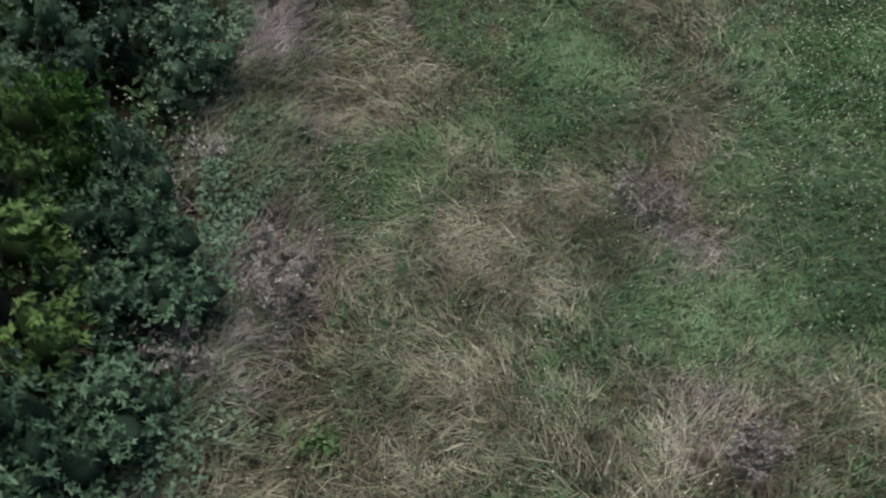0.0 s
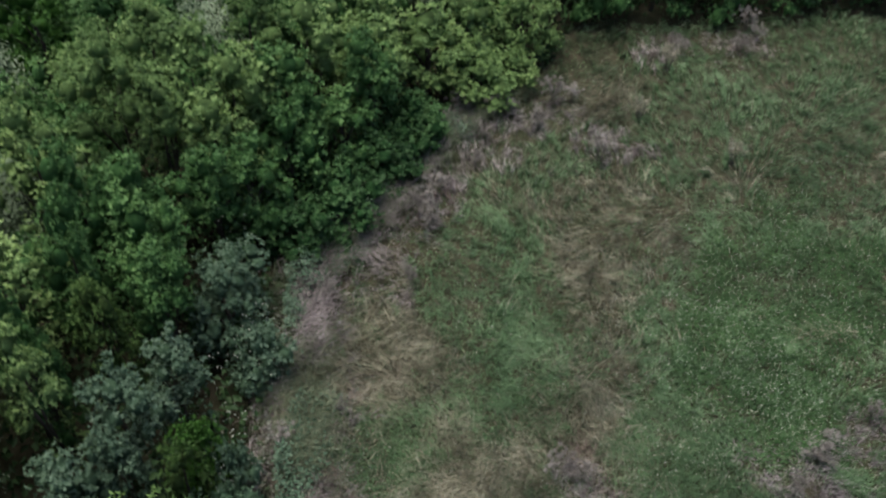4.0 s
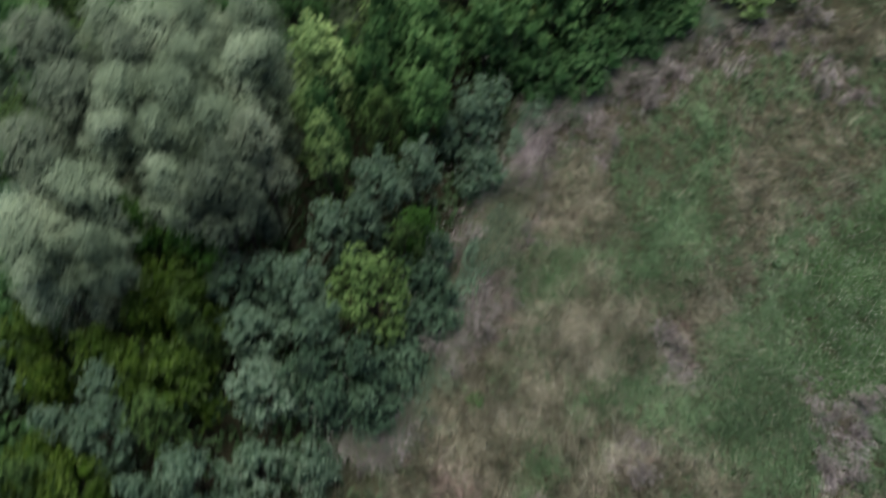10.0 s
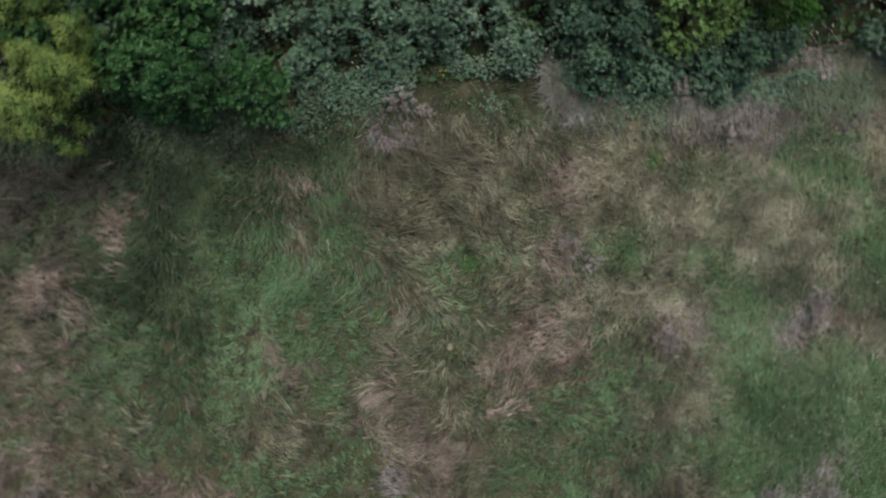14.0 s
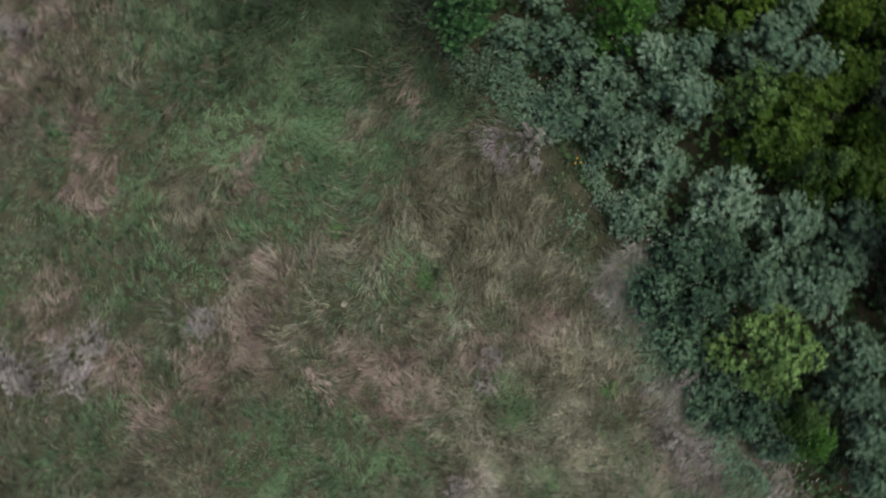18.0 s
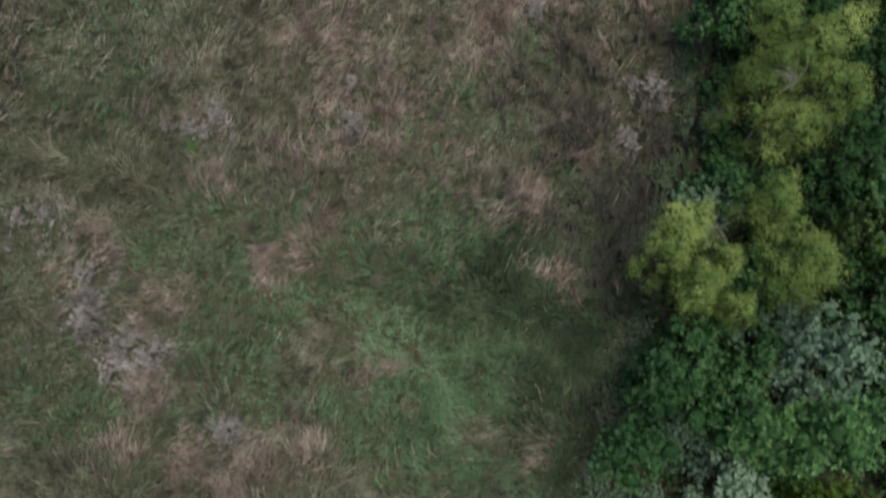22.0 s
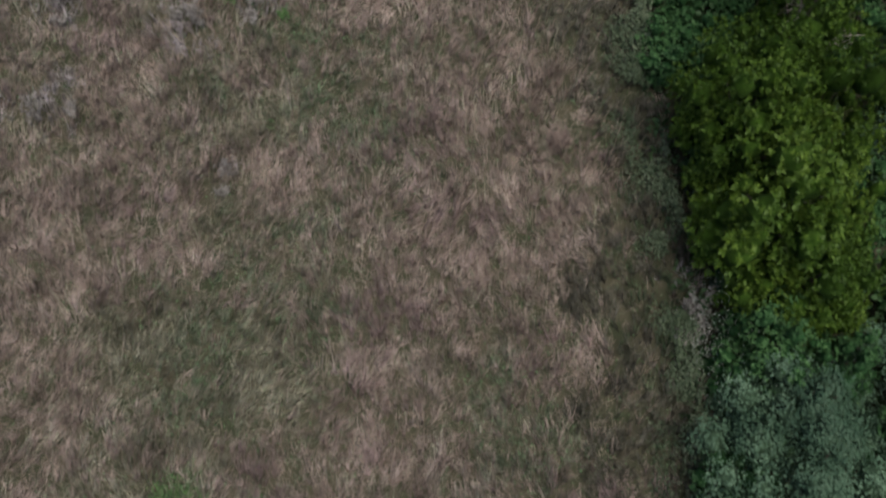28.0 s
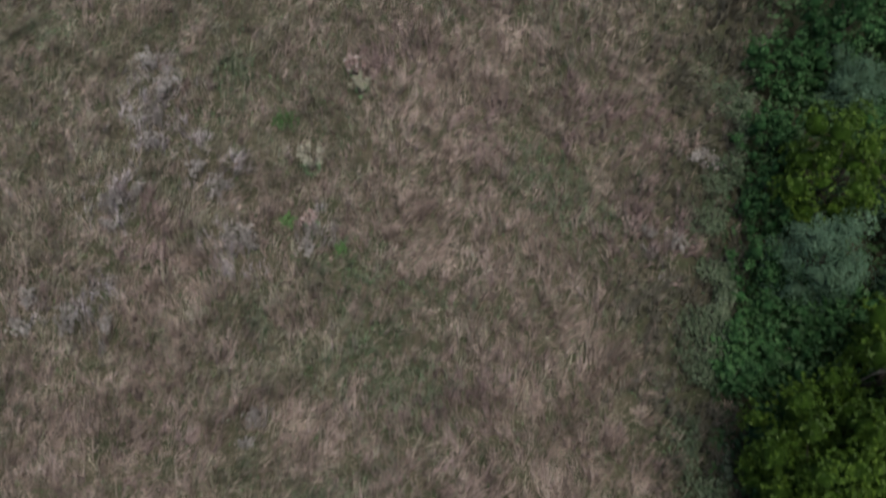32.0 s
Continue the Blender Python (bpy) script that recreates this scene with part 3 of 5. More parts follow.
ROSY = [
    (6.4, -5.9, 0.54), (3.7, -6.7, 0.45), (-0.5, -7.3, 0.45), (3.9, -7.5, 0.55), (5.1, -8.5, 0.56), (-0.6, -8.5, 0.42), (2.2, -9.0, 0.56), (5.5, -9.7, 0.58),
    (2.0, -11.0, 0.68), (4.9, -11.3, 0.54), (1.5, -11.7, 0.45), (4.5, -12.4, 0.55), (-0.6, -12.7, 0.60), (5.1, -12.9, 0.61), (3.6, -13.2, 0.56), (3.7, -14.5, 0.57),
    (0.5, -14.6, 0.52), (2.7, -15.5, 0.39), (3.3, -15.7, 0.58), (7.9, -16.6, 0.70), (1.7, -17.0, 0.60), (3.0, -17.1, 0.55), (7.5, -17.2, 0.64), (6.3, -18.0, 0.55),
    (0.3, -18.7, 0.61), (2.6, -18.8, 0.55), (2.0, -19.4, 0.61), (9.0, -20.4, 0.59), (0.4, -22.6, 0.54), (3.7, -23.8, 0.61), (0.3, -24.4, 0.61), (5.4, -24.7, 0.63),
    (1.7, -24.9, 0.62),
]
DUSKY = [
    (3.0, 15.0, 0.70), (2.3, 14.6, 0.69), (-2.5, 0.5, 0.44), (-2.5, -0.6, 0.35), (-2.5, -1.6, 0.44), (-2.1, -2.3, 0.52), (-1.9, -2.9, 0.52), (-1.0, -3.3, 0.71),
    (-1.3, -4.0, 0.52), (0.5, -4.2, 0.71), (-1.8, -4.3, 0.54), (1.0, -4.3, 0.69), (-0.0, -4.8, 0.69), (-1.2, -4.9, 0.54), (-1.3, -5.3, 0.55), (-0.4, -5.5, 0.62),
    (-1.1, -6.4, 0.46), (-0.3, -6.5, 0.46), (-0.5, -7.0, 0.58), (-0.3, -10.6, 0.54), (-1.0, -10.7, 0.54), (-1.2, -13.1, 0.47), (-0.9, -15.1, 0.47), (-1.0, -16.1, 0.46),
    (-1.0, -17.2, 0.49), (-1.1, -18.2, 0.48),
]
FLOWERY = [
    (5.8, 12.9, 0.75), (6.8, 10.2, 0.57), (5.6, 9.8, 0.79), (3.9, 8.8, 0.59), (4.8, 8.5, 0.64), (3.6, 7.6, 0.48), (3.1, 7.6, 0.56), (4.3, 7.5, 0.66),
    (3.4, 6.8, 0.53), (4.0, 6.7, 0.80), (3.6, 5.9, 0.59), (3.1, 5.7, 0.39),
]


def spread(patches, x, y):
    """How strongly a point belongs to ragged round patches."""
    jx = x + 0.7 * (wave(x, y, 0.8, 11) - 0.5) + 0.55 * (wave(x, y, 0.27, 15) - 0.5)
    jy = y + 0.7 * (wave(x, y, 0.8, 23) - 0.5) + 0.55 * (wave(x, y, 0.27, 27) - 0.5)
    out = np.zeros_like(x)
    for px, py, pr in patches:
        pr = max(pr, 0.18) * 1.1
        out = np.maximum(out, np.exp(-(((jx - px) ** 2 + (jy - py) ** 2) / pr**2) ** 1.2))
    return out


def tufted(x, y):
    """High on the heads of the grass clumps, low in the hollows between them."""
    return np.clip(0.62 * wave(x, y, 0.36, 51) + 0.38 * wave(x, y, 0.15, 57) - 0.5, -0.5, 0.5) * 2.2


def combed(x, y):
    """The way in which the wind has laid the grass."""
    swirl = 2 * np.pi * (1.3 * wave(x, y, 2.6, 13) + 0.5 * wave(x, y, 0.9, 29)) + 1.2
    swept = -1.62 + 1.1 * (wave(x, y, 1.6, 13) - 0.5) + 0.8 * (wave(x, y, 0.6, 29) - 0.5)
    south = np.clip((-2.5 - y) / 2.5, 0, 1)
    return swirl * (1 - south) + swept * south


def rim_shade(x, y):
    """How far the rim's dull plants and the wood's painted shade reach: a narrow strip in the north, a wide one in the
    south.
    """
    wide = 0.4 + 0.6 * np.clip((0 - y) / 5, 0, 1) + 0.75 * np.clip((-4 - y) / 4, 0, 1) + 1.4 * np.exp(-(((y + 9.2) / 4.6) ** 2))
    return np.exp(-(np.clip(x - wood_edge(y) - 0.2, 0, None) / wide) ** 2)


def short_belt(x, y):
    """A belt of short dark green grass that runs east from the wood."""
    return np.exp(-(((y + 4.3) / 2.3) ** 2)) * np.clip((6 - x) / 3, 0, 1)


def meadow():
    r = np.random.default_rng(11)
    tufts = 98000
    x, y = r.uniform(-3.5, 14.5, tufts), r.uniform(-29.5, 18, tufts)
    x, y = np.r_[x, r.normal(0.8, 2.2, 22000)], np.r_[y, r.normal(4.8, 1.8, 22000)]
    x, y = np.r_[x, r.normal(-0.6, 1.2, 9000)], np.r_[y, r.normal(-4.2, 1.8, 9000)]
    inside = (x > wood_edge(y) - 0.35) & (x < field_end(y) + 1.2 * (wave(x, y, 1.1, 81) - 0.4))
    inside &= r.random(len(x)) < 0.72 + 0.5 * tufted(x, y)
    x, y = x[inside], y[inside]
    south, north = np.clip((-4 - y) / 6, 0, 1), np.clip((y - 1.5) / 3, 0, 1)
    tawny = np.exp(-(((x - 4.6) / 2.6) ** 2) - ((y + 7.4) / 1.7) ** 2)
    warm = np.clip((-3.2 - y) / 3, 0, 1)
    belt = short_belt(x, y) * (1 - 0.6 * tawny)
    fine = 1 - 0.42 * np.exp(-(((x - 0.8) / 3.6) ** 2) - ((y - 4.6) / 3.2) ** 2)
    lush, dry, ripe = spread(GREEN, x, y), spread(STRAW, x, y), spread(RUSSET, x, y)
    green = 0.26 - 0.2 * warm + 0.27 * north + 0.3 * np.clip((x - 2.2) / 2, 0, 1) * np.clip((y - 3) / 3, 0, 1) + (0.12 + 0.16 * np.clip((3 - x) / 2, 0, 1)) * belt * (1 - 0.7 * warm) + (0.72 - 0.14 * warm - 0.29 * np.clip((-8 - y) / 4, 0, 1) + 0.2 * north) * lush + 0.6 * spread(FLOWERY, x, y) + 0.2 * (wave(x, y, 2.4, 3) - 0.5)
    olive = 0.36 - 0.1 * south - 0.18 * north + (0.25 + 0.25 * south) * lush + 0.2 * (wave(x, y, 1.1, 33) - 0.5) + 0.4 * south * (wave(x, y, 1.7, 35) - 0.5)
    light = np.clip((x - 2) / 3, 0, 1) * np.exp(-(((y + 10.5) / 5) ** 2))
    straw = 0.36 + 0.14 * light + 0.26 * tawny - 0.2 * south + 0.28 * np.clip((x - 4) / 3, 0, 1) * south - 0.15 * north + (0.75 + 0.2 * south) * dry + 0.2 * (wave(x, y, 0.45, 67) - 0.5) + 0.2 * (wave(x, y, 1.7, 7) - 0.5) - 0.24 * belt
    russet = 0.18 + 0.16 * tawny + 0.24 * south - 0.15 * north + (1.05 - 0.75 * north) * ripe + (0.1 + 0.3 * south) * (wave(x, y, 0.5, 61) - 0.5) - 0.16 * belt
    lilac = 0.04 + 0.05 * south + (1.15 + 1.1 * north) * spread(LILAC, x, y)
    rim = rim_shade(x, y)
    # grey stalks thicken towards the wood, painting its shade along the rim
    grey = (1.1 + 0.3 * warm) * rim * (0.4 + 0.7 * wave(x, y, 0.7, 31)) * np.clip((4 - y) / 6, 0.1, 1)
    # the rim term adds dark grass in place of the trees' shade
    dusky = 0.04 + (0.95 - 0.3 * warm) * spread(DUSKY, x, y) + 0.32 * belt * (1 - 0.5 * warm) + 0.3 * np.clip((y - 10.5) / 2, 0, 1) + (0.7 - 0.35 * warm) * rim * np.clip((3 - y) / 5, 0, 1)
    pale = 0.05 + 0.2 * light + 0.15 * np.clip((x - 4) / 3, 0, 1) * south + 0.3 * tawny + 0.1 * north + 0.75 * dry * north + (0.5 + 0.1 * north - 0.22 * south) * ripe + 0.25 * np.clip((2.6 - x) / 1.5, 0, 1) * np.clip((y + 1) / 2, 0, 1) * np.clip((9 - y) / 3, 0, 1) + 0.22 * np.exp(-(((y + 10.3) / 2.2) ** 2)) * (1 - rim) + 0.3 * np.clip((wave(x, y, 0.5, 91) - 0.6) * 3, 0, 1) * south
    rosy = 0.06 * np.clip((1.5 - y) / 3, 0, 1) + 0.17 * warm + (0.5 * south + 0.55) * spread(ROSY, x, y) + 2.0 * spread(BLUSH, x, y) + 0.3 * (wave(x, y, 1.2, 99) - 0.5) * south
    umber = (0.38 + 0.15 * (wave(x, y, 0.6, 97) - 0.5)) * warm * (1 - 0.6 * np.maximum(tawny, light))
    weights = np.clip(np.stack([green, olive, straw, russet, lilac, grey, dusky, pale, umber, rosy], 1), 0.01, None) ** (4.6 - 2.4 * (1 - fine) - 1.4 * north - 0.7 * south)[:, None]
    weights /= weights.sum(1, keepdims=True)
    pick = (weights.cumsum(1) < r.random((len(x), 1))).sum(1)
    flow = combed(x, y)
    rank = 0.95 + 0.42 * tufted(x, y)
    kinds = [
        ("green_grass", GREEN_BLADE, 0.26, 0.0075, 0.85, "short green grass blades mixed with herbs", 8),
        ("olive_grass", THATCH_BLADE, 0.30, 0.0070, 0.70, "dull olive-green half-dry grass", 9),
        ("straw_grass", STRAW_BLADE, 0.42, 0.0080, 0.42, "long dry straw-coloured grass lying in swirls", 8),
        ("russet_grass", RUSSET_BLADE, 0.36, 0.0070, 0.80, "dry pinkish-brown seeding grass", 8),
        ("lilac_grass", LILAC_STEM, 0.26, 0.0075, 0.85, "faded greyish-lilac grass heads", 7),
        ("grey_weeds", RIM_SHADE_STEM, 0.36, 0.0080, 0.95, "grey dead stalks along the wood, darkened as if shaded", 7),
        ("dusky_grass", DUSKY_BLADE, 0.24, 0.0085, 1.0, "dark green short grass, also laid as shade along the wood", 7),
        ("pale_straw_grass", PALE_STRAW, 0.44, 0.0080, 0.5, "pale bleached straw grass lying in swirls", 8),
        ("umber_grass", UMBER_BLADE, 0.32, 0.0068, 0.85, "dull brown half-dry grass", 8),
        ("rosy_grass", ROSY_BLADE, 0.36, 0.0062, 0.85, "dry mauve-pink seeding grass", 9),
    ]
    for k, (name, material, length, width, rise, label, count) in enumerate(kinds):
        of = pick == k
        n = int(of.sum())
        shape = (n, count)
        tall = (rank[of] * r.uniform(0.65, 1.35, n))[:, None]
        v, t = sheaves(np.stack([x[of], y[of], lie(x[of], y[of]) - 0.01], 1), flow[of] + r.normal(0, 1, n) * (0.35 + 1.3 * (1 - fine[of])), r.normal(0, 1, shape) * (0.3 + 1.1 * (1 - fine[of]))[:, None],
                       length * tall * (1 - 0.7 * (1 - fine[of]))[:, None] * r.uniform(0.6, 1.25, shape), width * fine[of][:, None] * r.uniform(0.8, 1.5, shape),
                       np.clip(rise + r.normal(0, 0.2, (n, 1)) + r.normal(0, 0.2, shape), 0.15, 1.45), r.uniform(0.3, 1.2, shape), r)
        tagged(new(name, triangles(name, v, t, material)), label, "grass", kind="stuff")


meadow()


def long_stalks():
    """Long bleached stalks combed over the other grass, thickest where it has dried."""
    r = np.random.default_rng(77)
    n = 60000
    x, y = r.uniform(-3, 13.5, n), r.uniform(-28, 15, n)
    want = 0.06 + 0.4 * spread(STRAW, x, y) + 0.6 * spread(RUSSET, x, y) + 0.1 * np.clip((-4 - y) / 6, 0, 1)
    want *= (1 - 0.7 * short_belt(x, y)) * np.clip(0.55 + 1.3 * (wave(x, y, 0.4, 93) - 0.4), 0, 1) * (1 - 0.8 * rim_shade(x, y))
    keep = (r.random(n) < want) & (x > wood_edge(y) + 0.2) & (x < field_end(y))
    x, y = x[keep], y[keep]
    n = len(x)
    way = combed(x, y) + r.normal(0, 0.3, n)
    close = np.exp(-(((x - 0.8) / 3.6) ** 2) - ((y - 4.6) / 3.2) ** 2)
    at, ways = np.stack([x, y, lie(x, y) + r.uniform(0.05, 0.16, n)], 1), np.stack([np.cos(way), np.sin(way)], 1)
    length, width = r.uniform(0.28, 0.6, n) * (1 - 0.45 * close), r.uniform(0.0035, 0.006, n) * (1 - 0.4 * close)
    rise, droop = np.clip(r.normal(0.55, 0.2, n), 0.2, 1.1), r.uniform(0.5, 1.2, n)
    brown = r.random(n) < np.clip((-4 - y) / 5, 0, 0.75)
    for name, of, material, label in (("bleached_stalks", ~brown, STRAW_BLADE, "long bleached grass stalks combed over the meadow"), ("brown_stalks", brown, RUSSET_BLADE, "long pinkish-brown grass stalks combed over the meadow")):
        v, t = blades(at[of], ways[of], length[of], width[of], rise[of], droop[of], r)
        tagged(new(name, triangles(name, v, t, material)), label, "grass", kind="stuff")


long_stalks()


def outer_grass():
    """Coarser grass that carries the meadow on past the part in view."""
    r = np.random.default_rng(41)
    x, y = r.uniform(-24, 28, 42000), r.uniform(-42, 30, 42000)
    past = np.maximum.reduce([x - field_end(y), wood_west(y) - x, -29.5 - y, y - 17])
    keep = (past > -0.5) & (past < 13 * r.random(len(x)) ** 0.7) & ~((x > wood_west(y)) & (x < wood_edge(y)) & (y < 19))
    x, y = x[keep], y[keep]
    south = np.clip((-2 - y) / 6, 0, 1)
    tone = 0.55 * wave(x, y, 1.8, 21) + 0.3 * wave(x, y, 0.7, 25) + 0.35 * r.random(len(x)) - 0.3 * south
    pick = np.digitize(tone, [0.24, 0.42, 0.56, 0.74])
    kinds = (
        ("outer_russet_grass", RUSSET_BLADE, "dry pinkish-brown grass at the edge of the meadow"),
        ("outer_umber_grass", UMBER_BLADE, "dull brown grass at the edge of the meadow"),
        ("outer_straw_grass", TUSSOCK_BLADE, "dry straw grass at the edge of the meadow"),
        ("outer_olive_grass", THATCH_BLADE, "olive rough grass at the edge of the meadow"),
        ("outer_green_grass", GREEN_BLADE, "green rough grass at the edge of the meadow"),
    )
    for k, (name, material, label) in enumerate(kinds):
        of = pick == k
        n, shape = int(of.sum()), (int(of.sum()), 5)
        v, t = sheaves(np.stack([x[of], y[of], lie(x[of], y[of]) - 0.01], 1), combed(x[of], y[of]), r.normal(0, 0.9, shape), 0.5 * r.uniform(0.6, 1.2, shape), 0.04 * r.uniform(0.7, 1.4, shape),
                       r.uniform(0.2, 0.8, shape), r.uniform(0.2, 0.8, shape), r)
        tagged(new(name, triangles(name, v, t, material)), label, "grass", kind="stuff")


outer_grass()


def ground_cover():
    """Low leaves and litter between the tufts."""
    r = np.random.default_rng(21)
    for name, material, count, label in (
        ("low_herbs", HERB_COVER, 150000, "low clover-like leaves between the grass tufts"),
        ("grass_litter", THATCH_BLADE, 170000, "flattened olive-brown grass thatch between the tufts"),
        ("brown_litter", UMBER_BLADE, 150000, "flattened brown grass thatch between the tufts"),
    ):
        x, y = r.uniform(-3.5, 14.5, count * 2), r.uniform(-29.5, 18, count * 2)
        lush = 0.08 + 0.12 * np.clip((y + 6) / 8, 0, 1) + (0.4 + 0.5 * np.clip((y - 1) / 3, 0, 1)) * spread(GREEN, x, y)
        want = lush + 0.5 * np.exp(-(((x - 4.2) / 1.8) ** 2 + ((y - 7.6) / 2.4) ** 2)) if material is HERB_COVER else (0.75 - 0.35 * lush + 0.3 * np.clip((-6 - y) / 4, 0, 1)) * np.clip((x - wood_edge(y) - 0.3) / 1.3, 0.1, 1) * (1 - 0.35 * short_belt(x, y)) * (0.8 - 0.7 * tufted(x, y))
        brown = 0.9 * np.clip((-6 - y) / 4, 0, 1)
        want = want if material is HERB_COVER else want * (brown if material is UMBER_BLADE else 1 - brown)
        keep = (x > wood_edge(y) - 0.3) & (x < field_end(y)) & (r.random(count * 2) < want)
        x, y = x[keep], y[keep]
        n = len(x)
        at = np.stack([x, y, lie(x, y) + r.uniform(0.02, 0.11, n)], 1)
        normal = unit(r.normal(0, 0.5, (n, 3)) + [0, 0, 1])
        wide = (0.026, 0.02) if material is HERB_COVER else (0.16, 0.009)
        tagged(new(name, triangles(name, *leaflets(at, normal, *wide, r), material)), label, "ground cover", kind="stuff")


ground_cover()


def flower_specks():
    """Small open flowers scattered over the greener grass, and pale leaf tips along the wood's rim."""
    r = np.random.default_rng(5)
    n = 70000
    x, y = r.uniform(-2, 11, n), r.uniform(-2, 16, n)
    want = np.clip((x - 1.2) / 2, 0, 1) * np.clip((y - 4) / 2.5, 0, 1) * np.clip((12 - y) / 3, 0, 1) * np.clip((wave(x, y, 0.9, 19) - 0.3) * 4, 0, 1) + 1.2 * spread(FLOWERY, x, y)
    keep = (r.random(n) < 0.36 * want + 0.1 * np.clip((y - 1.5) / 1.5, 0, 1)) & (x > wood_edge(y) + 0.4) & (x < field_end(y))
    x, y = x[keep], y[keep]
    n = len(x)
    at = np.stack([x, y, lie(x, y) + r.uniform(0.16, 0.3, n)], 1)
    up = unit(np.stack([r.normal(0, 0.4, n), r.normal(0, 0.4, n), np.ones(n)], 1))
    tagged(new("white_flowers", triangles("white_flowers", *leaves(at, up, 0.013, 0.012, r), PETAL)), "tiny white and cream meadow flowers above green grass", "flowers", kind="stuff")
    n = 2600
    y = np.r_[r.uniform(-4.5, 9, n - 500), r.normal(-15.4, 0.45, 500)]
    inward = np.r_[np.abs(r.normal(0, 0.45, n - 500)), np.abs(r.normal(0, 0.35, 500))]
    x = wood_edge(y) - inward
    keep = (wave(x, y, 0.6, 44) > 0.5) | (y < -10)
    x, y, inward = x[keep], y[keep], inward[keep]
    n = len(x)
    at = np.stack([x, y, lie(x, y) + 0.35 + 1.3 * np.clip(inward, 0, 1.0) * r.uniform(0.75, 1.1, n)], 1)
    tagged(new("bramble_blossom", triangles("bramble_blossom", *leaves(at, unit(r.normal(0, 0.5, (n, 3)) + [0, 0, 1]), 0.026, 0.02, r), PALE_LEAF)),
           "scattered pale blossom and leaf undersides on rim brambles", "blossom", kind="stuff")


flower_specks()


def herb_patch():
    """A patch of leafy herbs thick with tiny white flowers."""
    r = np.random.default_rng(31)
    for name, material, n, size, low, high, label, sort in (
        ("meadow_herbs", CLOVER, 45000, (0.03, 0.026), 0.06, 0.17, "fresh green leafy herbs carpeting a meadow patch", "herbs"),
        ("white_clover_flowers", PETAL, 1700, (0.012, 0.011), 0.15, 0.24, "tiny white flowers dotting the herb carpet", "flowers"),
    ):
        a, d = r.uniform(0, 6.28, n), np.sqrt(r.random(n))
        x, y = 4.9 + 1.7 * d * np.cos(a) + 0.9 * d * np.sin(a), 8.0 + 2.9 * d * np.sin(a)
        keep = (wave(x, y, 0.7, 37) + 0.5 * wave(x, y, 0.25, 39) - 0.6 * d * d > 0.55 * r.random(n) + 0.2) & (x < field_end(y))
        x, y = x[keep], y[keep]
        n = len(x)
        at = np.stack([x, y, lie(x, y) + r.uniform(low, high, n)], 1)
        tagged(new(name, triangles(name, *leaflets(at, unit(r.normal(0, 0.4, (n, 3)) + [0, 0, 1]), *size, r), material)), label, sort, kind="stuff")


herb_patch()

# ---- the wood ----
# trees and shrubs: east, north, half-width, height
PALE = [
    (-5.5, 8.5, 0.62, 3.6), (-4.9, 10.0, 0.61, 3.6), (1.3, 14.7, 0.60, 1.6), (0.2, 14.2, 0.58, 1.9), (0.3, 13.5, 0.58, 1.3), (-0.5, 13.5, 0.57, 1.8),
    (-3.0, 10.8, 0.56, 2.7), (-1.5, 13.3, 0.54, 2.6), (-1.4, 12.6, 0.54, 2.1), (-3.9, 10.6, 0.50, 3.4), (-4.2, 9.7, 0.44, 3.2), (-2.4, 12.1, 0.51, 2.8),
    (-4.9, 11.9, 0.45, 3.6), (-5.4, 6.6, 0.47, 3.6), (0.8, 13.3, 0.48, 0.9), (-3.3, 10.5, 0.46, 2.8), (-3.5, 9.7, 0.45, 2.5), (-3.4, 12.4, 0.42, 3.6),
    (-5.1, 5.7, 0.36, 3.6), (1.6, 13.7, 0.39, 0.9), (-5.4, 11.0, 0.39, 3.6), (-4.5, 5.1, 0.31, 3.5),
]
MOSS = [
    (-3.05, 3.6, 0.56, 2.3), (-4.7, 0.4, 0.33, 2.7), (-5.7, -0.9, 0.33, 2.7), (-4.2, 6.3, 0.32, 2.7), (-3.0, 4.7, 0.30, 1.9), (-4.9, 1.8, 0.30, 2.7),
    (-4.5, -6.9, 0.50, 2.6), (-1.9, -10.2, 0.40, 2.6),
]
BRIGHT = [
    (-7.3, 13.1, 0.81, 2.7), (-5.6, 3.0, 0.41, 2.7), (-4.0, -1.4, 0.38, 2.4), (-2.9, 5.1, 0.32, 1.7), (-4.0, -2.1, 0.34, 2.5), (-6.4, 2.8, 0.31, 2.7),
]
SILVER_A = [
    (-8.4, 5.4, 0.48, 3.8), (-9.3, 4.7, 0.48, 3.8), (-7.6, 5.5, 0.48, 3.8), (-6.9, 2.6, 0.47, 3.8), (-6.7, 5.1, 0.47, 3.8), (-8.1, 3.9, 0.46, 3.8),
    (-7.3, 4.2, 0.46, 3.8), (-6.5, 4.4, 0.46, 3.8), (-5.8, 4.3, 0.45, 3.8), (-8.0, 2.9, 0.44, 3.8), (-5.3, 3.3, 0.43, 3.8), (-5.9, 5.5, 0.43, 3.8),
    (-7.3, 1.8, 0.42, 3.8), (-6.9, 1.5, 0.42, 3.8), (-6.4, 6.4, 0.40, 3.8), (-7.1, 5.8, 0.40, 3.8), (-8.7, 4.6, 0.39, 3.8), (-7.7, 4.9, 0.39, 3.8),
    (-6.4, 3.8, 0.37, 3.8), (-5.2, 4.4, 0.37, 3.8), (-5.2, 3.7, 0.36, 3.8), (-7.4, 2.6, 0.36, 3.8), (-5.9, 3.2, 0.36, 3.8), (-7.0, 3.5, 0.33, 3.8),
]
SILVER_B = [
    (-6.2, 1.9, 0.31, 3.8),
]
SILVER = SILVER_A + SILVER_B
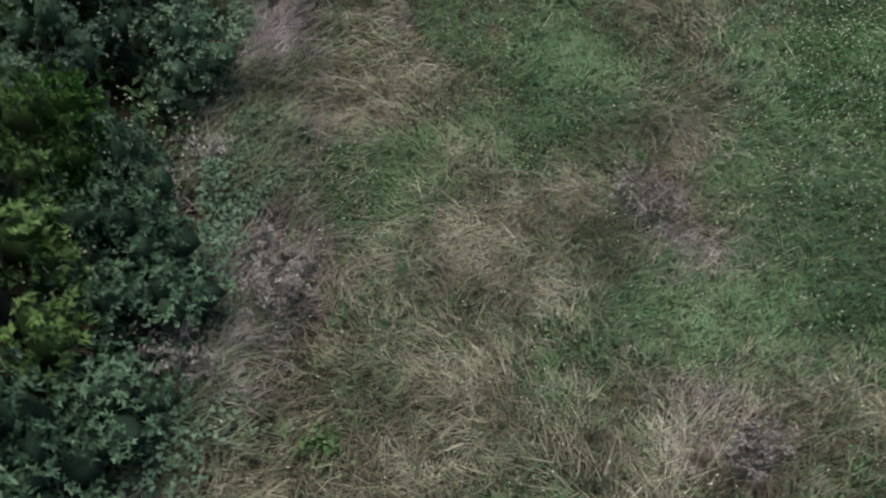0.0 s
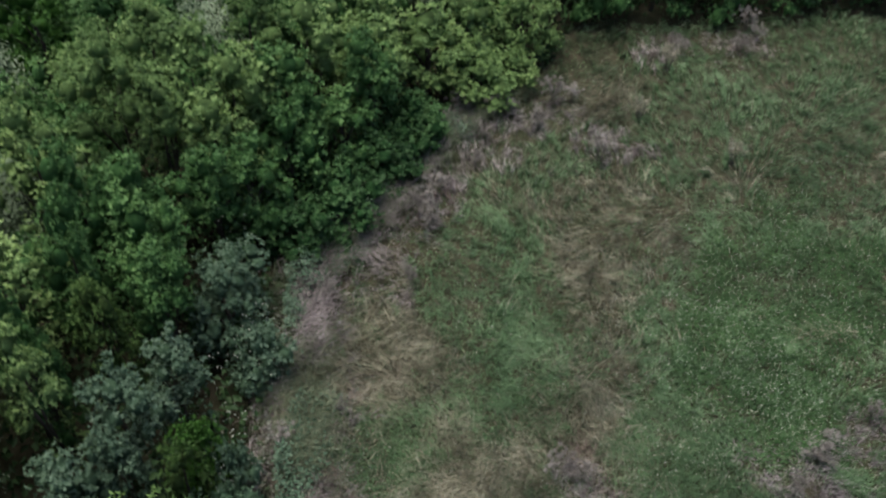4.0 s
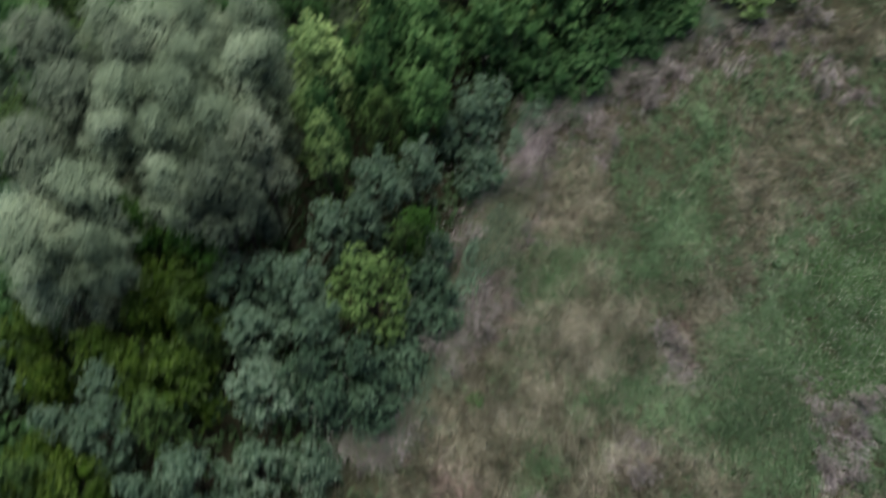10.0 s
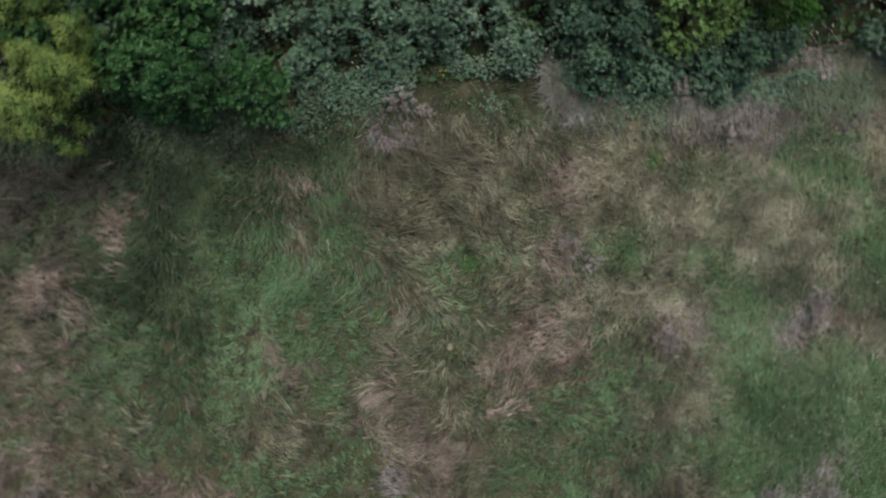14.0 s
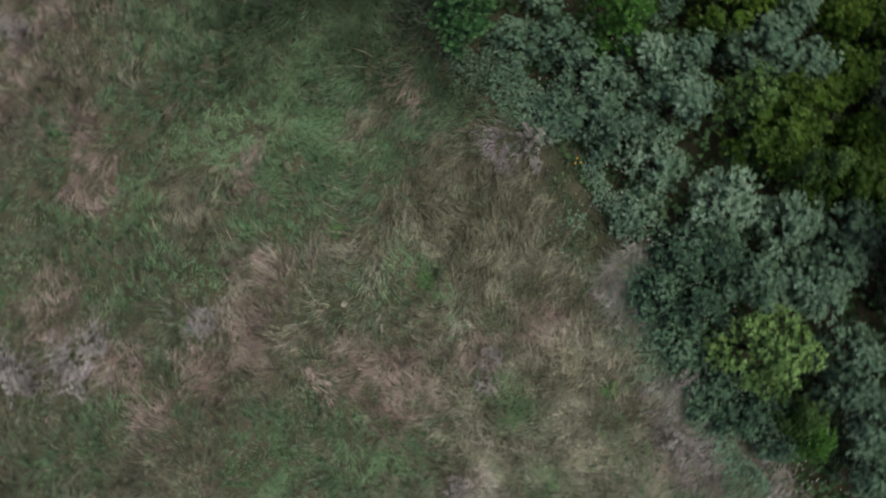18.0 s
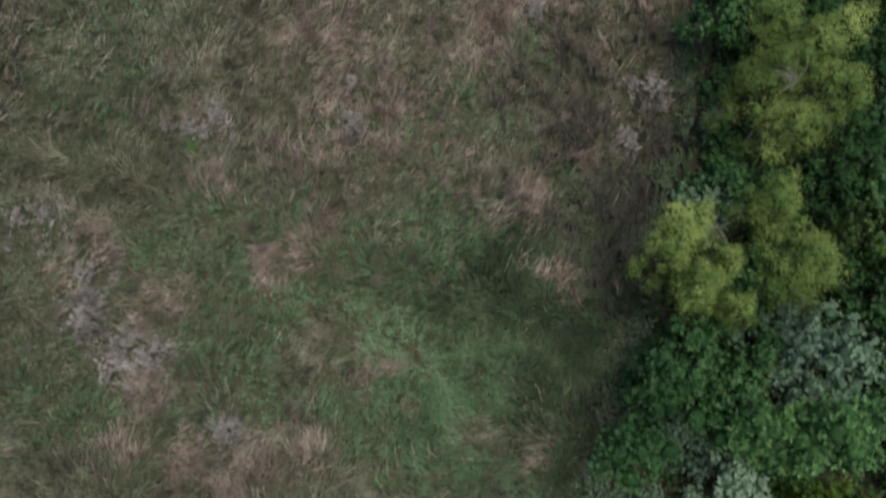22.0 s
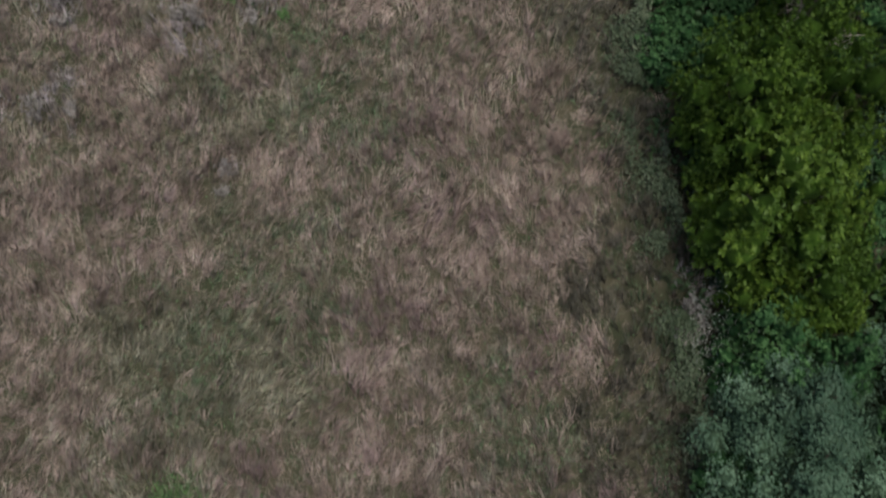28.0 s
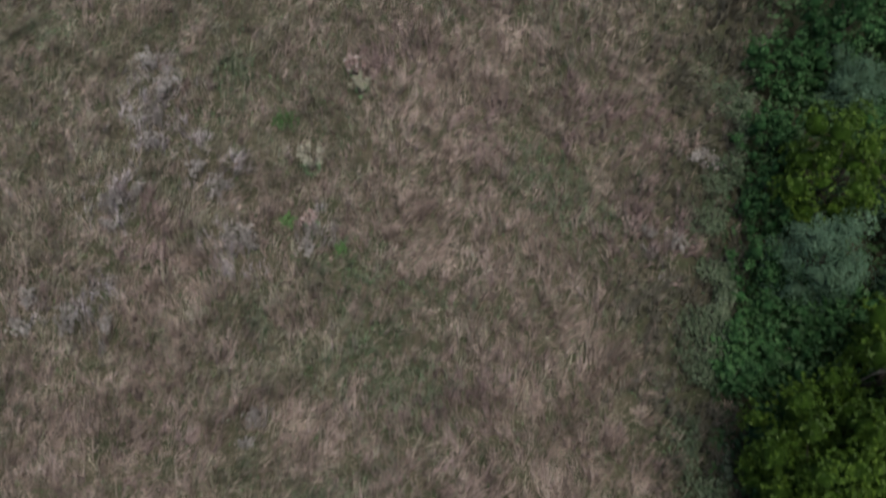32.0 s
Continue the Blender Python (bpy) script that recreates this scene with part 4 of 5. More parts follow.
LIME = [
    (-2.3, -5.1, 0.32, 3.2), (-1.4, -5.5, 0.30, 3.5), (-1.9, -5.9, 0.50, 3.5), (-3.4, -5.8, 0.60, 3.5), (-2.9, -5.0, 0.35, 3.2), (-2.9, -6.5, 0.50, 3.5),
    (-2.5, -9.5, 0.50, 3.3), (-3.0, -9.0, 0.55, 3.5), (-3.3, -9.6, 0.50, 3.5), (-2.5, -8.5, 0.60, 3.5), (-3.0, -7.9, 0.50, 3.5), (-3.5, -8.5, 0.50, 3.5),
    (-2.6, -5.6, 0.35, 3.3),
]
OLIVE = [
    (-5.6, -2.7, 0.45, 2.3), (-4.9, -2.7, 0.52, 2.3), (-5.9, -1.8, 0.56, 2.3), (-5.0, 1.2, 0.44, 2.3), (-5.9, 2.3, 0.47, 2.3), (-5.4, 2.3, 0.41, 2.3),
    (-6.1, 1.0, 0.39, 2.3), (-5.4, -0.9, 0.42, 2.3), (-6.0, -0.7, 0.42, 2.3), (-7.3, 0.8, 0.37, 2.3), (-6.6, 0.3, 0.33, 2.3), (-5.5, 1.0, 0.35, 2.3),
    (-5.9, 1.8, 0.30, 2.3), (-2.0, -16.5, 1.00, 3.0), (-3.2, -16.2, 1.00, 3.0), (-2.1, -18.4, 0.90, 3.0), (-3.2, -18.9, 1.00, 3.0), (-1.8, -17.1, 0.90, 3.0),
    (-3.0, -17.4, 1.00, 3.0), (-3.1, -20.3, 0.70, 3.0), (-2.2, -23.5, 0.80, 3.0), (-2.1, -19.1, 1.00, 3.0), (-1.3, -18.6, 0.70, 3.0),
]
GREEN_SHRUBS = [
    (-0.7, 12.0, 0.54, 1.1), (-1.9, 11.2, 0.52, 1.8), (-1.7, 10.3, 0.54, 1.0), (-2.6, 10.4, 0.52, 2.0), (-4.0, 7.6, 0.51, 2.7), (0.1, 12.0, 0.52, 0.9),
    (-1.0, 11.1, 0.50, 0.9), (-4.3, 8.2, 0.50, 2.9), (-2.6, 11.0, 0.49, 2.4), (-3.7, 7.0, 0.44, 2.5), (-1.6, 9.7, 0.48, 0.9), (-2.4, 9.3, 0.47, 1.2),
    (-4.3, -3.7, 0.47, 3.0), (-3.1, 9.5, 0.46, 2.0), (-3.5, 9.0, 0.45, 2.1), (-7.1, 9.1, 0.43, 3.0), (-3.7, -3.6, 0.42, 2.4), (-6.7, 7.8, 0.41, 3.0),
    (-4.8, 7.9, 0.41, 3.0), (-0.2, 11.1, 0.40, 0.9), (-4.6, 6.9, 0.33, 3.0), (-4.7, 5.5, 0.30, 3.0),
]
BLUISH_A = [
    (-3.3, 2.1, 0.53, 1.9), (-3.7, 1.5, 0.46, 2.1), (-7.5, 10.8, 0.57, 2.3), (-4.0, -0.0, 0.42, 2.2), (-5.4, -0.0, 0.42, 2.3), (-3.0, 1.9, 0.49, 1.4),
    (-3.4, 0.6, 0.48, 1.6), (-3.4, -1.0, 0.46, 1.6), (-4.6, 3.1, 0.44, 2.3), (-3.6, -2.8, 0.49, 2.1), (-3.8, 5.3, 0.43, 2.3), (-4.3, 2.3, 0.43, 2.3),
    (-4.1, 3.2, 0.45, 2.3), (-4.1, 4.3, 0.42, 2.3), (-2.3, 3.9, 0.46, 1.0), (-2.7, 2.6, 0.42, 1.3), (-2.3, 3.1, 0.44, 1.0), (-2.8, -4.1, 0.42, 1.4),
    (-2.8, -2.2, 0.42, 1.1), (-2.4, 2.2, 0.46, 0.9), (-2.8, 1.0, 0.45, 1.1), (-3.1, 8.0, 0.45, 1.6), (-3.1, -0.5, 0.45, 1.2), (-3.3, -0.1, 0.44, 1.4),
]
BLUISH_B = [
    (-2.5, 4.4, 0.44, 1.4), (-3.1, 7.4, 0.44, 1.6), (-2.6, 6.8, 0.41, 1.2), (-3.3, -1.8, 0.43, 1.6), (-3.5, 2.7, 0.41, 2.2), (-5.8, 0.6, 0.42, 2.3),
    (-5.0, 2.7, 0.42, 2.3), (-4.0, -0.8, 0.42, 2.2), (-2.8, -1.0, 0.38, 1.0), (-2.7, -3.3, 0.38, 1.2), (-3.4, 6.0, 0.35, 2.1), (-6.1, -0.2, 0.35, 2.3),
    (-4.7, -1.4, 0.35, 2.3), (-4.5, -0.5, 0.35, 2.3), (-2.6, 5.0, 0.32, 1.3), (-3.7, 4.7, 0.31, 2.3),
]
BLUISH = BLUISH_A + BLUISH_B
BLUISH_SOUTH = [
    (-4.2, -4.7, 0.60, 3.2), (-3.6, -5.3, 0.60, 2.3), (-3.9, -4.9, 0.50, 2.3), (-3.0, -13.1, 1.40, 2.3), (-2.9, -14.1, 0.90, 2.3), (-2.1, -22.1, 0.70, 2.3),
    (-2.6, -25.6, 0.60, 1.6),
]
FAR_HEDGE = [
    (2.9, 16.4, 0.80, 2.0), (4.2, 16.6, 0.90, 2.2), (5.4, 16.5, 0.80, 2.0), (6.8, 16.8, 0.90, 2.3), (8.2, 16.9, 0.80, 2.0), (9.6, 17.0, 0.90, 2.2),
]
DARK_A = [
    (-4.2, -3.6, 0.50, 2.4), (-3.4, -3.8, 0.50, 2.4), (-2.2, -2.8, 0.40, 2.4), (-3.4, -4.5, 0.40, 2.4), (-2.5, -4.0, 0.70, 2.4), (-1.9, -3.9, 0.40, 2.4),
    (-3.0, -5.6, 0.50, 2.4), (-2.8, -11.3, 1.00, 2.4), (-1.3, -9.9, 0.40, 2.4), (-3.7, -11.1, 0.70, 2.4), (-4.3, -8.4, 0.60, 2.4), (-1.6, -5.8, 0.30, 2.4),
    (-2.6, -4.5, 0.40, 2.4), (-1.8, -11.2, 0.60, 2.4), (-2.6, -15.2, 0.70, 2.4), (-3.6, -14.9, 0.60, 2.4), (-1.3, -20.6, 0.70, 1.1), (-1.1, -19.4, 0.50, 1.1),
    (-2.0, -21.3, 0.70, 1.1), (-2.7, -21.4, 0.70, 1.1), (-5.0, -6.2, 0.60, 2.0), (-5.8, -5.9, 0.50, 2.1), (-3.3, -7.2, 0.60, 1.6), (-2.7, -7.3, 0.50, 1.5),
]
DARK_B = [
    (-3.7, -6.6, 0.50, 1.6), (-2.6, -10.3, 0.50, 1.8), (-4.1, -7.6, 0.60, 1.7), (-3.4, -10.4, 0.60, 1.8), (-1.6, -25.9, 0.70, 1.1), (-1.4, -24.5, 0.60, 1.1),
    (-1.5, -23.3, 0.60, 1.1), (-1.5, -22.0, 0.60, 1.1), (-2.4, -20.3, 0.60, 1.1), (-1.3, -20.3, 0.40, 1.1), (-1.0, -19.1, 0.50, 1.1), (-3.3, -20.7, 0.60, 1.1),
    (-3.2, -25.5, 0.80, 1.1), (-1.2, -18.4, 0.40, 1.1),
]
DARK = DARK_A + DARK_B

FORM = {  # leaf length, leaf width, billow radius, spread of leaf directions, label
    "pale": (0.050, 0.040, 0.15, 0.35, "small tree with dense pale yellowish-green leaf clusters"),
    "moss": (0.050, 0.040, 0.15, 0.40, "small moss-green tree with yellowish shoots"),
    "bright": (0.054, 0.046, 0.17, 0.35, "small tree with fresh bright green leaves"),
    "silver": (0.040, 0.030, 0.22, 0.28, "rounded silvery grey-green tree with billowing crown"),
    "ashen": (0.040, 0.030, 0.22, 0.28, "rounded ash-grey tree with billowing crown"),
    "lime": (0.036, 0.027, 0.175, 0.32, "lime-green tree with billowing feathery foliage"),
    "olive": (0.054, 0.046, 0.17, 0.40, "dense olive-green tree with broad leaves"),
    "bluish": (0.050, 0.042, 0.15, 0.36, "greyish-green leafy shrub at the wood's edge"),
    "dark": (0.050, 0.042, 0.14, 0.40, "dark green leafy shrub in the thicket"),
    "green": (0.052, 0.044, 0.15, 0.45, "mid-green leafy shrub in the thicket"),
    "dusky": (0.042, 0.032, 0.185, 0.42, "dusky grey-green feathery shrub beside dry grass"),
    "dim": (0.044, 0.034, 0.16, 0.42, "dark bluish-green small-leaved shrub at the wood's edge"),
}
DENSITY, SHOOTS = {"silver": 5200, "lime": 5000, "dusky": 4600, "ashen": 4800}, {"pale": 540, "olive": 540, "dark": 460, "green": 500}
SIZES, HEIGHTS = (0.5, 0.8, 1.2), (1.1, 1.7, 2.4, 3.7)


def lump(centre, radius, r):
    """A rough solid core added inside a billow, coloured as the crown's inner shade."""
    g = (1 + 5**0.5) / 2
    v = np.array([(-1, g, 0), (1, g, 0), (-1, -g, 0), (1, -g, 0), (0, -1, g), (0, 1, g), (0, -1, -g), (0, 1, -g), (g, 0, -1), (g, 0, 1), (-g, 0, -1), (-g, 0, 1)])
    t = [(0, 11, 5), (0, 5, 1), (0, 1, 7), (0, 7, 10), (0, 10, 11), (1, 5, 9), (5, 11, 4), (11, 10, 2), (10, 7, 6), (7, 1, 8),
         (3, 9, 4), (3, 4, 2), (3, 2, 6), (3, 6, 8), (3, 8, 9), (4, 9, 5), (2, 4, 11), (6, 2, 10), (8, 6, 7), (9, 8, 1)]
    return centre + unit(v) * radius * r.uniform(0.7, 1.15, (12, 1)), np.array(t)


def billows(kind, size, tall, r):
    """Centres, ways and radii of the billows of a crown, spread evenly over its dome, with a looser skirt below."""
    big = (1.2 if kind in ("silver", "lime", "pale", "dusky", "ashen") else 1.35 if size > 1 else 1.15) * FORM[kind][2] * (0.75 + 0.5 * size)
    deep = min(0.44 * tall, 1.0 * size + 0.25)
    count = int(1.7 * size * size / (big * big)) + 5
    dirs = []
    for _ in range(count):
        tries = unit(r.normal(size=(14, 3)) * [1, 1, 0.9] + [0, 0, 0.28])
        tries = tries[tries[:, 2] > -0.65] if (tries[:, 2] > -0.65).any() else tries
        far = [min([np.linalg.norm(d - e) for e in dirs] or [9]) for d in tries]
        dirs.append(tries[int(np.argmax(far))])
    out = []
    for d in dirs:
        reach = r.uniform(0.5, 1.18)
        flat = (size - big * 0.6) * reach
        out.append((np.array([d[0] * flat, d[1] * flat, tall - deep - big * 0.8 + d[2] * deep * reach]), d, big * r.uniform(0.6, 1.25)))
    out.append((np.array([0, 0, tall - 1.5 * big]), np.array([0, 0, 1.0]), 1.25 * big))
    for _ in range(int(count * 0.3 * tall / 2.4)):
        a, z = r.uniform(0, 6.28), r.uniform(0.15 * tall, tall - 1.3 * deep)
        d = np.array([math.cos(a), math.sin(a), 0.1])
        out.append((d * [size * 0.7, size * 0.7, 0] + [0, 0, z], d, big * r.uniform(0.6, 1.1)))
    return out


def crown_meshes(kind, size, tall, seed, close):
    """The leaves of a crown and the shade-coloured cores behind them: billows made of sprigs, with dark gaps between.
    close: a crown passed near by, with finer leaves.
    """
    r = np.random.default_rng(seed)
    long, wide, _, loose, _ = FORM[kind]
    smooth = kind in DENSITY
    s = 0.62 if close else 0.86
    pieces, inner = [], []
    for centre, d, radius in billows(kind, size, tall, r):
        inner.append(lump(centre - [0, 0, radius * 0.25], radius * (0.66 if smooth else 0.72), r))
        area = radius * radius * ((2.1 if smooth else 1.5) if close else 1.05)
        n = int(area * (DENSITY[kind] / 5 if smooth else SHOOTS.get(kind, 450))) + 3
        w = unit(r.normal(size=(n, 3)) + 0.5 * d + [0, 0, 0.6])
        sprig = centre + w * radius * np.clip(r.normal(0.98, 0.07 if smooth else 0.14, (n, 1)), 0.55, 1.45)
        if smooth:
            at = sprig[:, None] + r.normal(0, 1, (n, 5, 3)) * np.array([0.027, 0.027, 0.021]) * (0.9 + 0.6 * radius / 0.25) + w[:, None] * r.uniform(-0.03, 0.06, (n, 5, 1))
            lean = unit(w[:, None] * 0.8 + [0, 0, 0.4] + 9 * (at - sprig[:, None]) + r.normal(0, loose, (n, 5, 3)))
            pieces.append(leaflets(at.reshape(-1, 3), lean.reshape(-1, 3), s * long, s * wide, r))
        else:
            pieces.append(rosettes(sprig, unit(w * 0.8 + [0, 0, 0.5] + r.normal(0, loose, (n, 3))), 6, 1.0 * long, 0.86 * wide, r))
    n = int(380 * size)
    d = unit(r.normal(size=(n, 3)))
    at = d * [0.85 * size, 0.85 * size, 0.3 * tall] * r.uniform(0.5, 1, (n, 1)) + [0, 0, 0.36 * tall]
    pieces.append(leaflets(at, unit(r.normal(0, 0.5, (n, 3)) + [0, 0, 0.7]), s * long, s * wide, r))
    return triangles("crown", *join(pieces), LEAF[kind]), triangles("twig_mass", *join(inner), INNER_SHADE[kind])


def limb_mesh(size, tall, seed):
    r = np.random.default_rng(seed)
    a = r.uniform(0, 6.28)
    reach = size * r.uniform(0.45, 0.6)
    line = [(0, 0, 0.3 * tall), (reach * 0.4 * math.cos(a), reach * 0.4 * math.sin(a), 0.46 * tall), (reach * math.cos(a + 0.3), reach * math.sin(a + 0.3), 0.64 * tall)]
    return triangles("limb", *tube(line, [0.028, 0.02, 0.006], 5), BARK)


def tree_model(kind, size, tall, seed, close):
    root = new("tree" if kind not in ("dark", "bluish", "green", "dusky", "dim") else "shrub")
    line = [(0, 0, -0.1), (0.03, 0.02, 0.2 * tall), (-0.02, 0.04, 0.45 * tall), (0.03, 0, 0.7 * tall)]
    part("trunk", triangles("trunk", *tube(line, [0.05, 0.042, 0.033, 0.012], 7), BARK), root)
    for k in range(3):
        part("limb", limb_mesh(size, tall, seed * 10 + k), root)
    leafy, inner = crown_meshes(kind, size, tall, seed, close)
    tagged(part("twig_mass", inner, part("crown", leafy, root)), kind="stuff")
    return tagged(root, FORM[kind][4], "tree" if root.name.startswith("tree") else "shrub", "trees of the wood")


STANDS = {"pale": PALE, "moss": MOSS, "bright": BRIGHT, "silver": SILVER, "lime": LIME, "olive": OLIVE, "green": GREEN_SHRUBS, "bluish": BLUISH + BLUISH_SOUTH, "dark": FAR_HEDGE + DARK}


def species(kind, x, y, h):
    """What grows there: some kinds take over from others in a part of the wood."""
    if kind == "silver":
        return "ashen" if 0 < y < 5 and (x < -7.35 or x > -5.7 and y < 4.5) else kind
    if y > 6.5:
        swap = {"dark": "green", "olive": "moss", "green": "dark" if h < 1.3 else "green", "bluish": "green" if y > 9 else "bluish"}
    elif y < -9:
        swap = {"bluish": "dusky"}
    elif 1.2 < y < 4.8 and x > (-3.7 if y < 2.6 else -2.9):
        swap = {"bluish": "dim", "green": "dark"}
    else:
        swap = {"olive": "moss"} if y > 3.5 else {}
    return swap.get(kind, kind)


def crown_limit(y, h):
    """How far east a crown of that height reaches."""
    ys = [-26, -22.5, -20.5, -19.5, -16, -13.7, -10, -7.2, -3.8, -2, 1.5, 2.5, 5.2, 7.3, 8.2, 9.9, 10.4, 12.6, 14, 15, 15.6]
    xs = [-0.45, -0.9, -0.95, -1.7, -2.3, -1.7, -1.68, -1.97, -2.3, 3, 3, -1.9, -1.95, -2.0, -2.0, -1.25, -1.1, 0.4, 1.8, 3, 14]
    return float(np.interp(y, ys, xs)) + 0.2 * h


def plant_wood():
    r = random.Random(3)
    placed = [(x, y, q) for rows in STANDS.values() for x, y, q, h in rows]
    extra = {k: [] for k in STANDS}
    for k in range(26):  # low shrubs that close the rim
        y = -3.2 - 0.62 * k + r.uniform(-0.2, 0.2)
        extra["dark" if k % 3 else "bluish"].append((float(wood_edge(y)) - r.uniform(0.45, 1.0), y, r.uniform(0.32, 0.5), r.uniform(0.7, 1.15)))
    for _ in range(4500):
        y, x, size = r.uniform(-29, 19), r.uniform(-13.5, 11), r.uniform(0.45, 0.9)
        near = 0.57 if y > 0 else 0.66
        if x < float(wood_west(y)) or x > float(wood_edge(y)) - 0.6 or any((x - px) ** 2 + (y - py) ** 2 < (near * (size + 1.1 * pq)) ** 2 for px, py, pq in placed):
            continue
        kinds = (["green", "bluish", "pale", "silver"], [5, 2, 1, 1]) if y > 6.5 else (["bluish", "green", "olive"], [5, 3, 1]) if y > 0 else (["dark", "bluish", "olive"], [5, 3, 3])
        placed.append((x, y, size))
        extra[r.choices(*kinds)[0]].append((x, y, size, r.uniform(1.8, 2.4)))
    models = {}
    for kind, rows in STANDS.items():
        for k, (x, y, q, h) in enumerate(rows + extra[kind]):
            wide = 1.1 * q
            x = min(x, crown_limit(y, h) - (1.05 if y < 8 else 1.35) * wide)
            sort = species(kind, x, y, h)
            size = min(SIZES, key=lambda a: abs(a - wide))
            tall = min(HEIGHTS, key=lambda a: abs(a - h))
            close = 1.2 < y < 7.5 and x > -4.6
            key = (sort, size, tall, k % 2, close)
            s = wide / size
            m = Matrix.Translation((x, y, float(lie(x, y)))) @ Matrix.Rotation(r.uniform(0, 6.28), 4, "Z") @ Matrix.Diagonal((s, s * r.uniform(0.92, 1.08), h / tall, 1))
            if key in models:
                copy_thing(models[key], m)
            else:
                models[key] = tree_model(sort, size, tall, 31 + 7 * len(models), close)
                models[key].matrix_basis = m


plant_wood()


def undergrowth():
    """Low leaves that close the floor of the wood."""
    r = np.random.default_rng(9)
    n = 140000
    x, y = r.uniform(-13.5, 11, n), r.uniform(-29, 19, n)
    keep = (x > wood_west(y) - 0.5) & (x < wood_edge(y) + 0.08 - 0.25 * np.clip((y - 1) / 2, 0, 1) + 0.35 * (wave(x, y, 0.8, 3) - 0.5))
    x, y = x[keep], y[keep]
    n = len(x)
    deep = np.clip((wood_edge(y) - x) / 0.9, 0.12, 1)
    at = np.stack([x, y, lie(x, y) + r.random(n) ** 0.7 * 1.1 * deep * (0.35 + wave(x, y, 0.6, 8))], 1)
    v, t = leaves(at, unit(r.normal(0, 0.5, (n, 3)) + [0, 0, 0.8]), 0.125, 0.09, r)
    tagged(new("undergrowth", triangles("undergrowth", v, t, UNDER)), "dark low brambles and leaves on the wood's floor", "undergrowth", kind="stuff")


undergrowth()


def rim_herbs():
    """Low leafy weeds that fade out from the wood into the grass."""
    r = np.random.default_rng(14)
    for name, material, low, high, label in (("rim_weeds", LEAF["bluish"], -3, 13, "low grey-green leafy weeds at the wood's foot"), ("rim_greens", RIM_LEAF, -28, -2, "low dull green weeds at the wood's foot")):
        n = int((1200 if low > -5 else 1900) * (high - low))
        y = r.uniform(low, high, n)
        out = np.abs(r.normal(0, 0.42, n))
        x = wood_edge(y) + out - 0.1
        keep = wave(x, y, 0.45, 71) + 0.25 * r.random(n) > 0.5 + 0.35 * out
        x, y, out = x[keep], y[keep], out[keep]
        n = len(x)
        at = np.stack([x, y, lie(x, y) + r.uniform(0.3, 1, n) * np.clip(0.5 - 0.4 * out, 0.1, 0.5) * (0.5 + wave(x, y, 0.3, 73))], 1)
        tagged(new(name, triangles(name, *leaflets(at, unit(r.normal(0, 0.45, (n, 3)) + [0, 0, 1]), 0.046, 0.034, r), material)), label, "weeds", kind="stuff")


rim_herbs()


def rim_grass():
    """Tall faded grass and dead stems that lean out from under the northern shrubs."""
    r = np.random.default_rng(58)
    for name, material, count, label in (("faded_rim_grass", LILAC_STEM, 2400, "tall faded lilac-grey stems along the shrubs"), ("green_rim_grass", THATCH_BLADE, 2300, "tall dull green grass along the shrubs")):
        y = r.uniform(1.5, 13.5, count)
        x = wood_edge(y) + r.normal(0.05, 0.28, count)
        keep = wave(x, y, 0.9, 47 if material is LILAC_STEM else 49) > 0.42
        x, y = x[keep], y[keep]
        n, shape = len(x), (len(x), 8)
        v, t = sheaves(np.stack([x, y, lie(x, y) - 0.01], 1), r.normal(-0.4, 0.8, n), r.normal(0, 0.5, shape), 0.46 * r.uniform(0.6, 1.25, shape), 0.008 * r.uniform(0.7, 1.4, shape),
                       np.clip(r.normal(1.1, 0.2, shape), 0.5, 1.45), r.uniform(0.2, 0.9, shape), r)
        tagged(new(name, triangles(name, v, t, material)), label, "grass", kind="stuff")


rim_grass()


# ---- weeds and tussocks standing in the meadow ----
def weed_model(seed):
    """Withered branching weed: thin stems that fork, with pale fluffy heads."""
    r = np.random.default_rng(seed)
    root = new("withered_weed")
    stems, heads = [], []
    for k in range(12):
        a, lean, tall = r.uniform(0, 6.28), r.uniform(0.05, 0.2), r.uniform(0.28, 0.55)
        foot = np.array([r.normal(0, 0.05), r.normal(0, 0.05), -0.03])
        top = foot + [lean * math.cos(a), lean * math.sin(a), tall]
        mid = (foot + top) / 2 + r.normal(0, 0.015, 3)
        stems.append(tube([foot, mid, top], [0.004, 0.003, 0.0015], 3))
        for j in range(3):
            tip = top + np.array([r.normal(0, 0.05), r.normal(0, 0.05), r.uniform(0.0, 0.07)])
            stems.append(tube([mid, (mid + tip) / 2 + r.normal(0, 0.01, 3), tip], [0.002, 0.002, 0.001], 3))
            n = 17
            at = tip + unit(r.normal(size=(n, 3))) * r.uniform(0.01, 0.055, (n, 1))
            heads.append(leaflets(at, unit(r.normal(size=(n, 3)) + [0, 0, 0.6]), 0.034, 0.022, r))
    tagged(part("stalk_work", triangles("stalk_work", *join(stems), GREY_STEM), root), kind="stuff")
    tagged(part("seed_fluff", triangles("seed_fluff", *join(heads), FLUFF), root, "faded lilac-grey fluffy heads"), kind="stuff")
    return tagged(root, "withered weed with faded lilac-grey heads in dry grass", "weed", "withered weeds in the meadow")


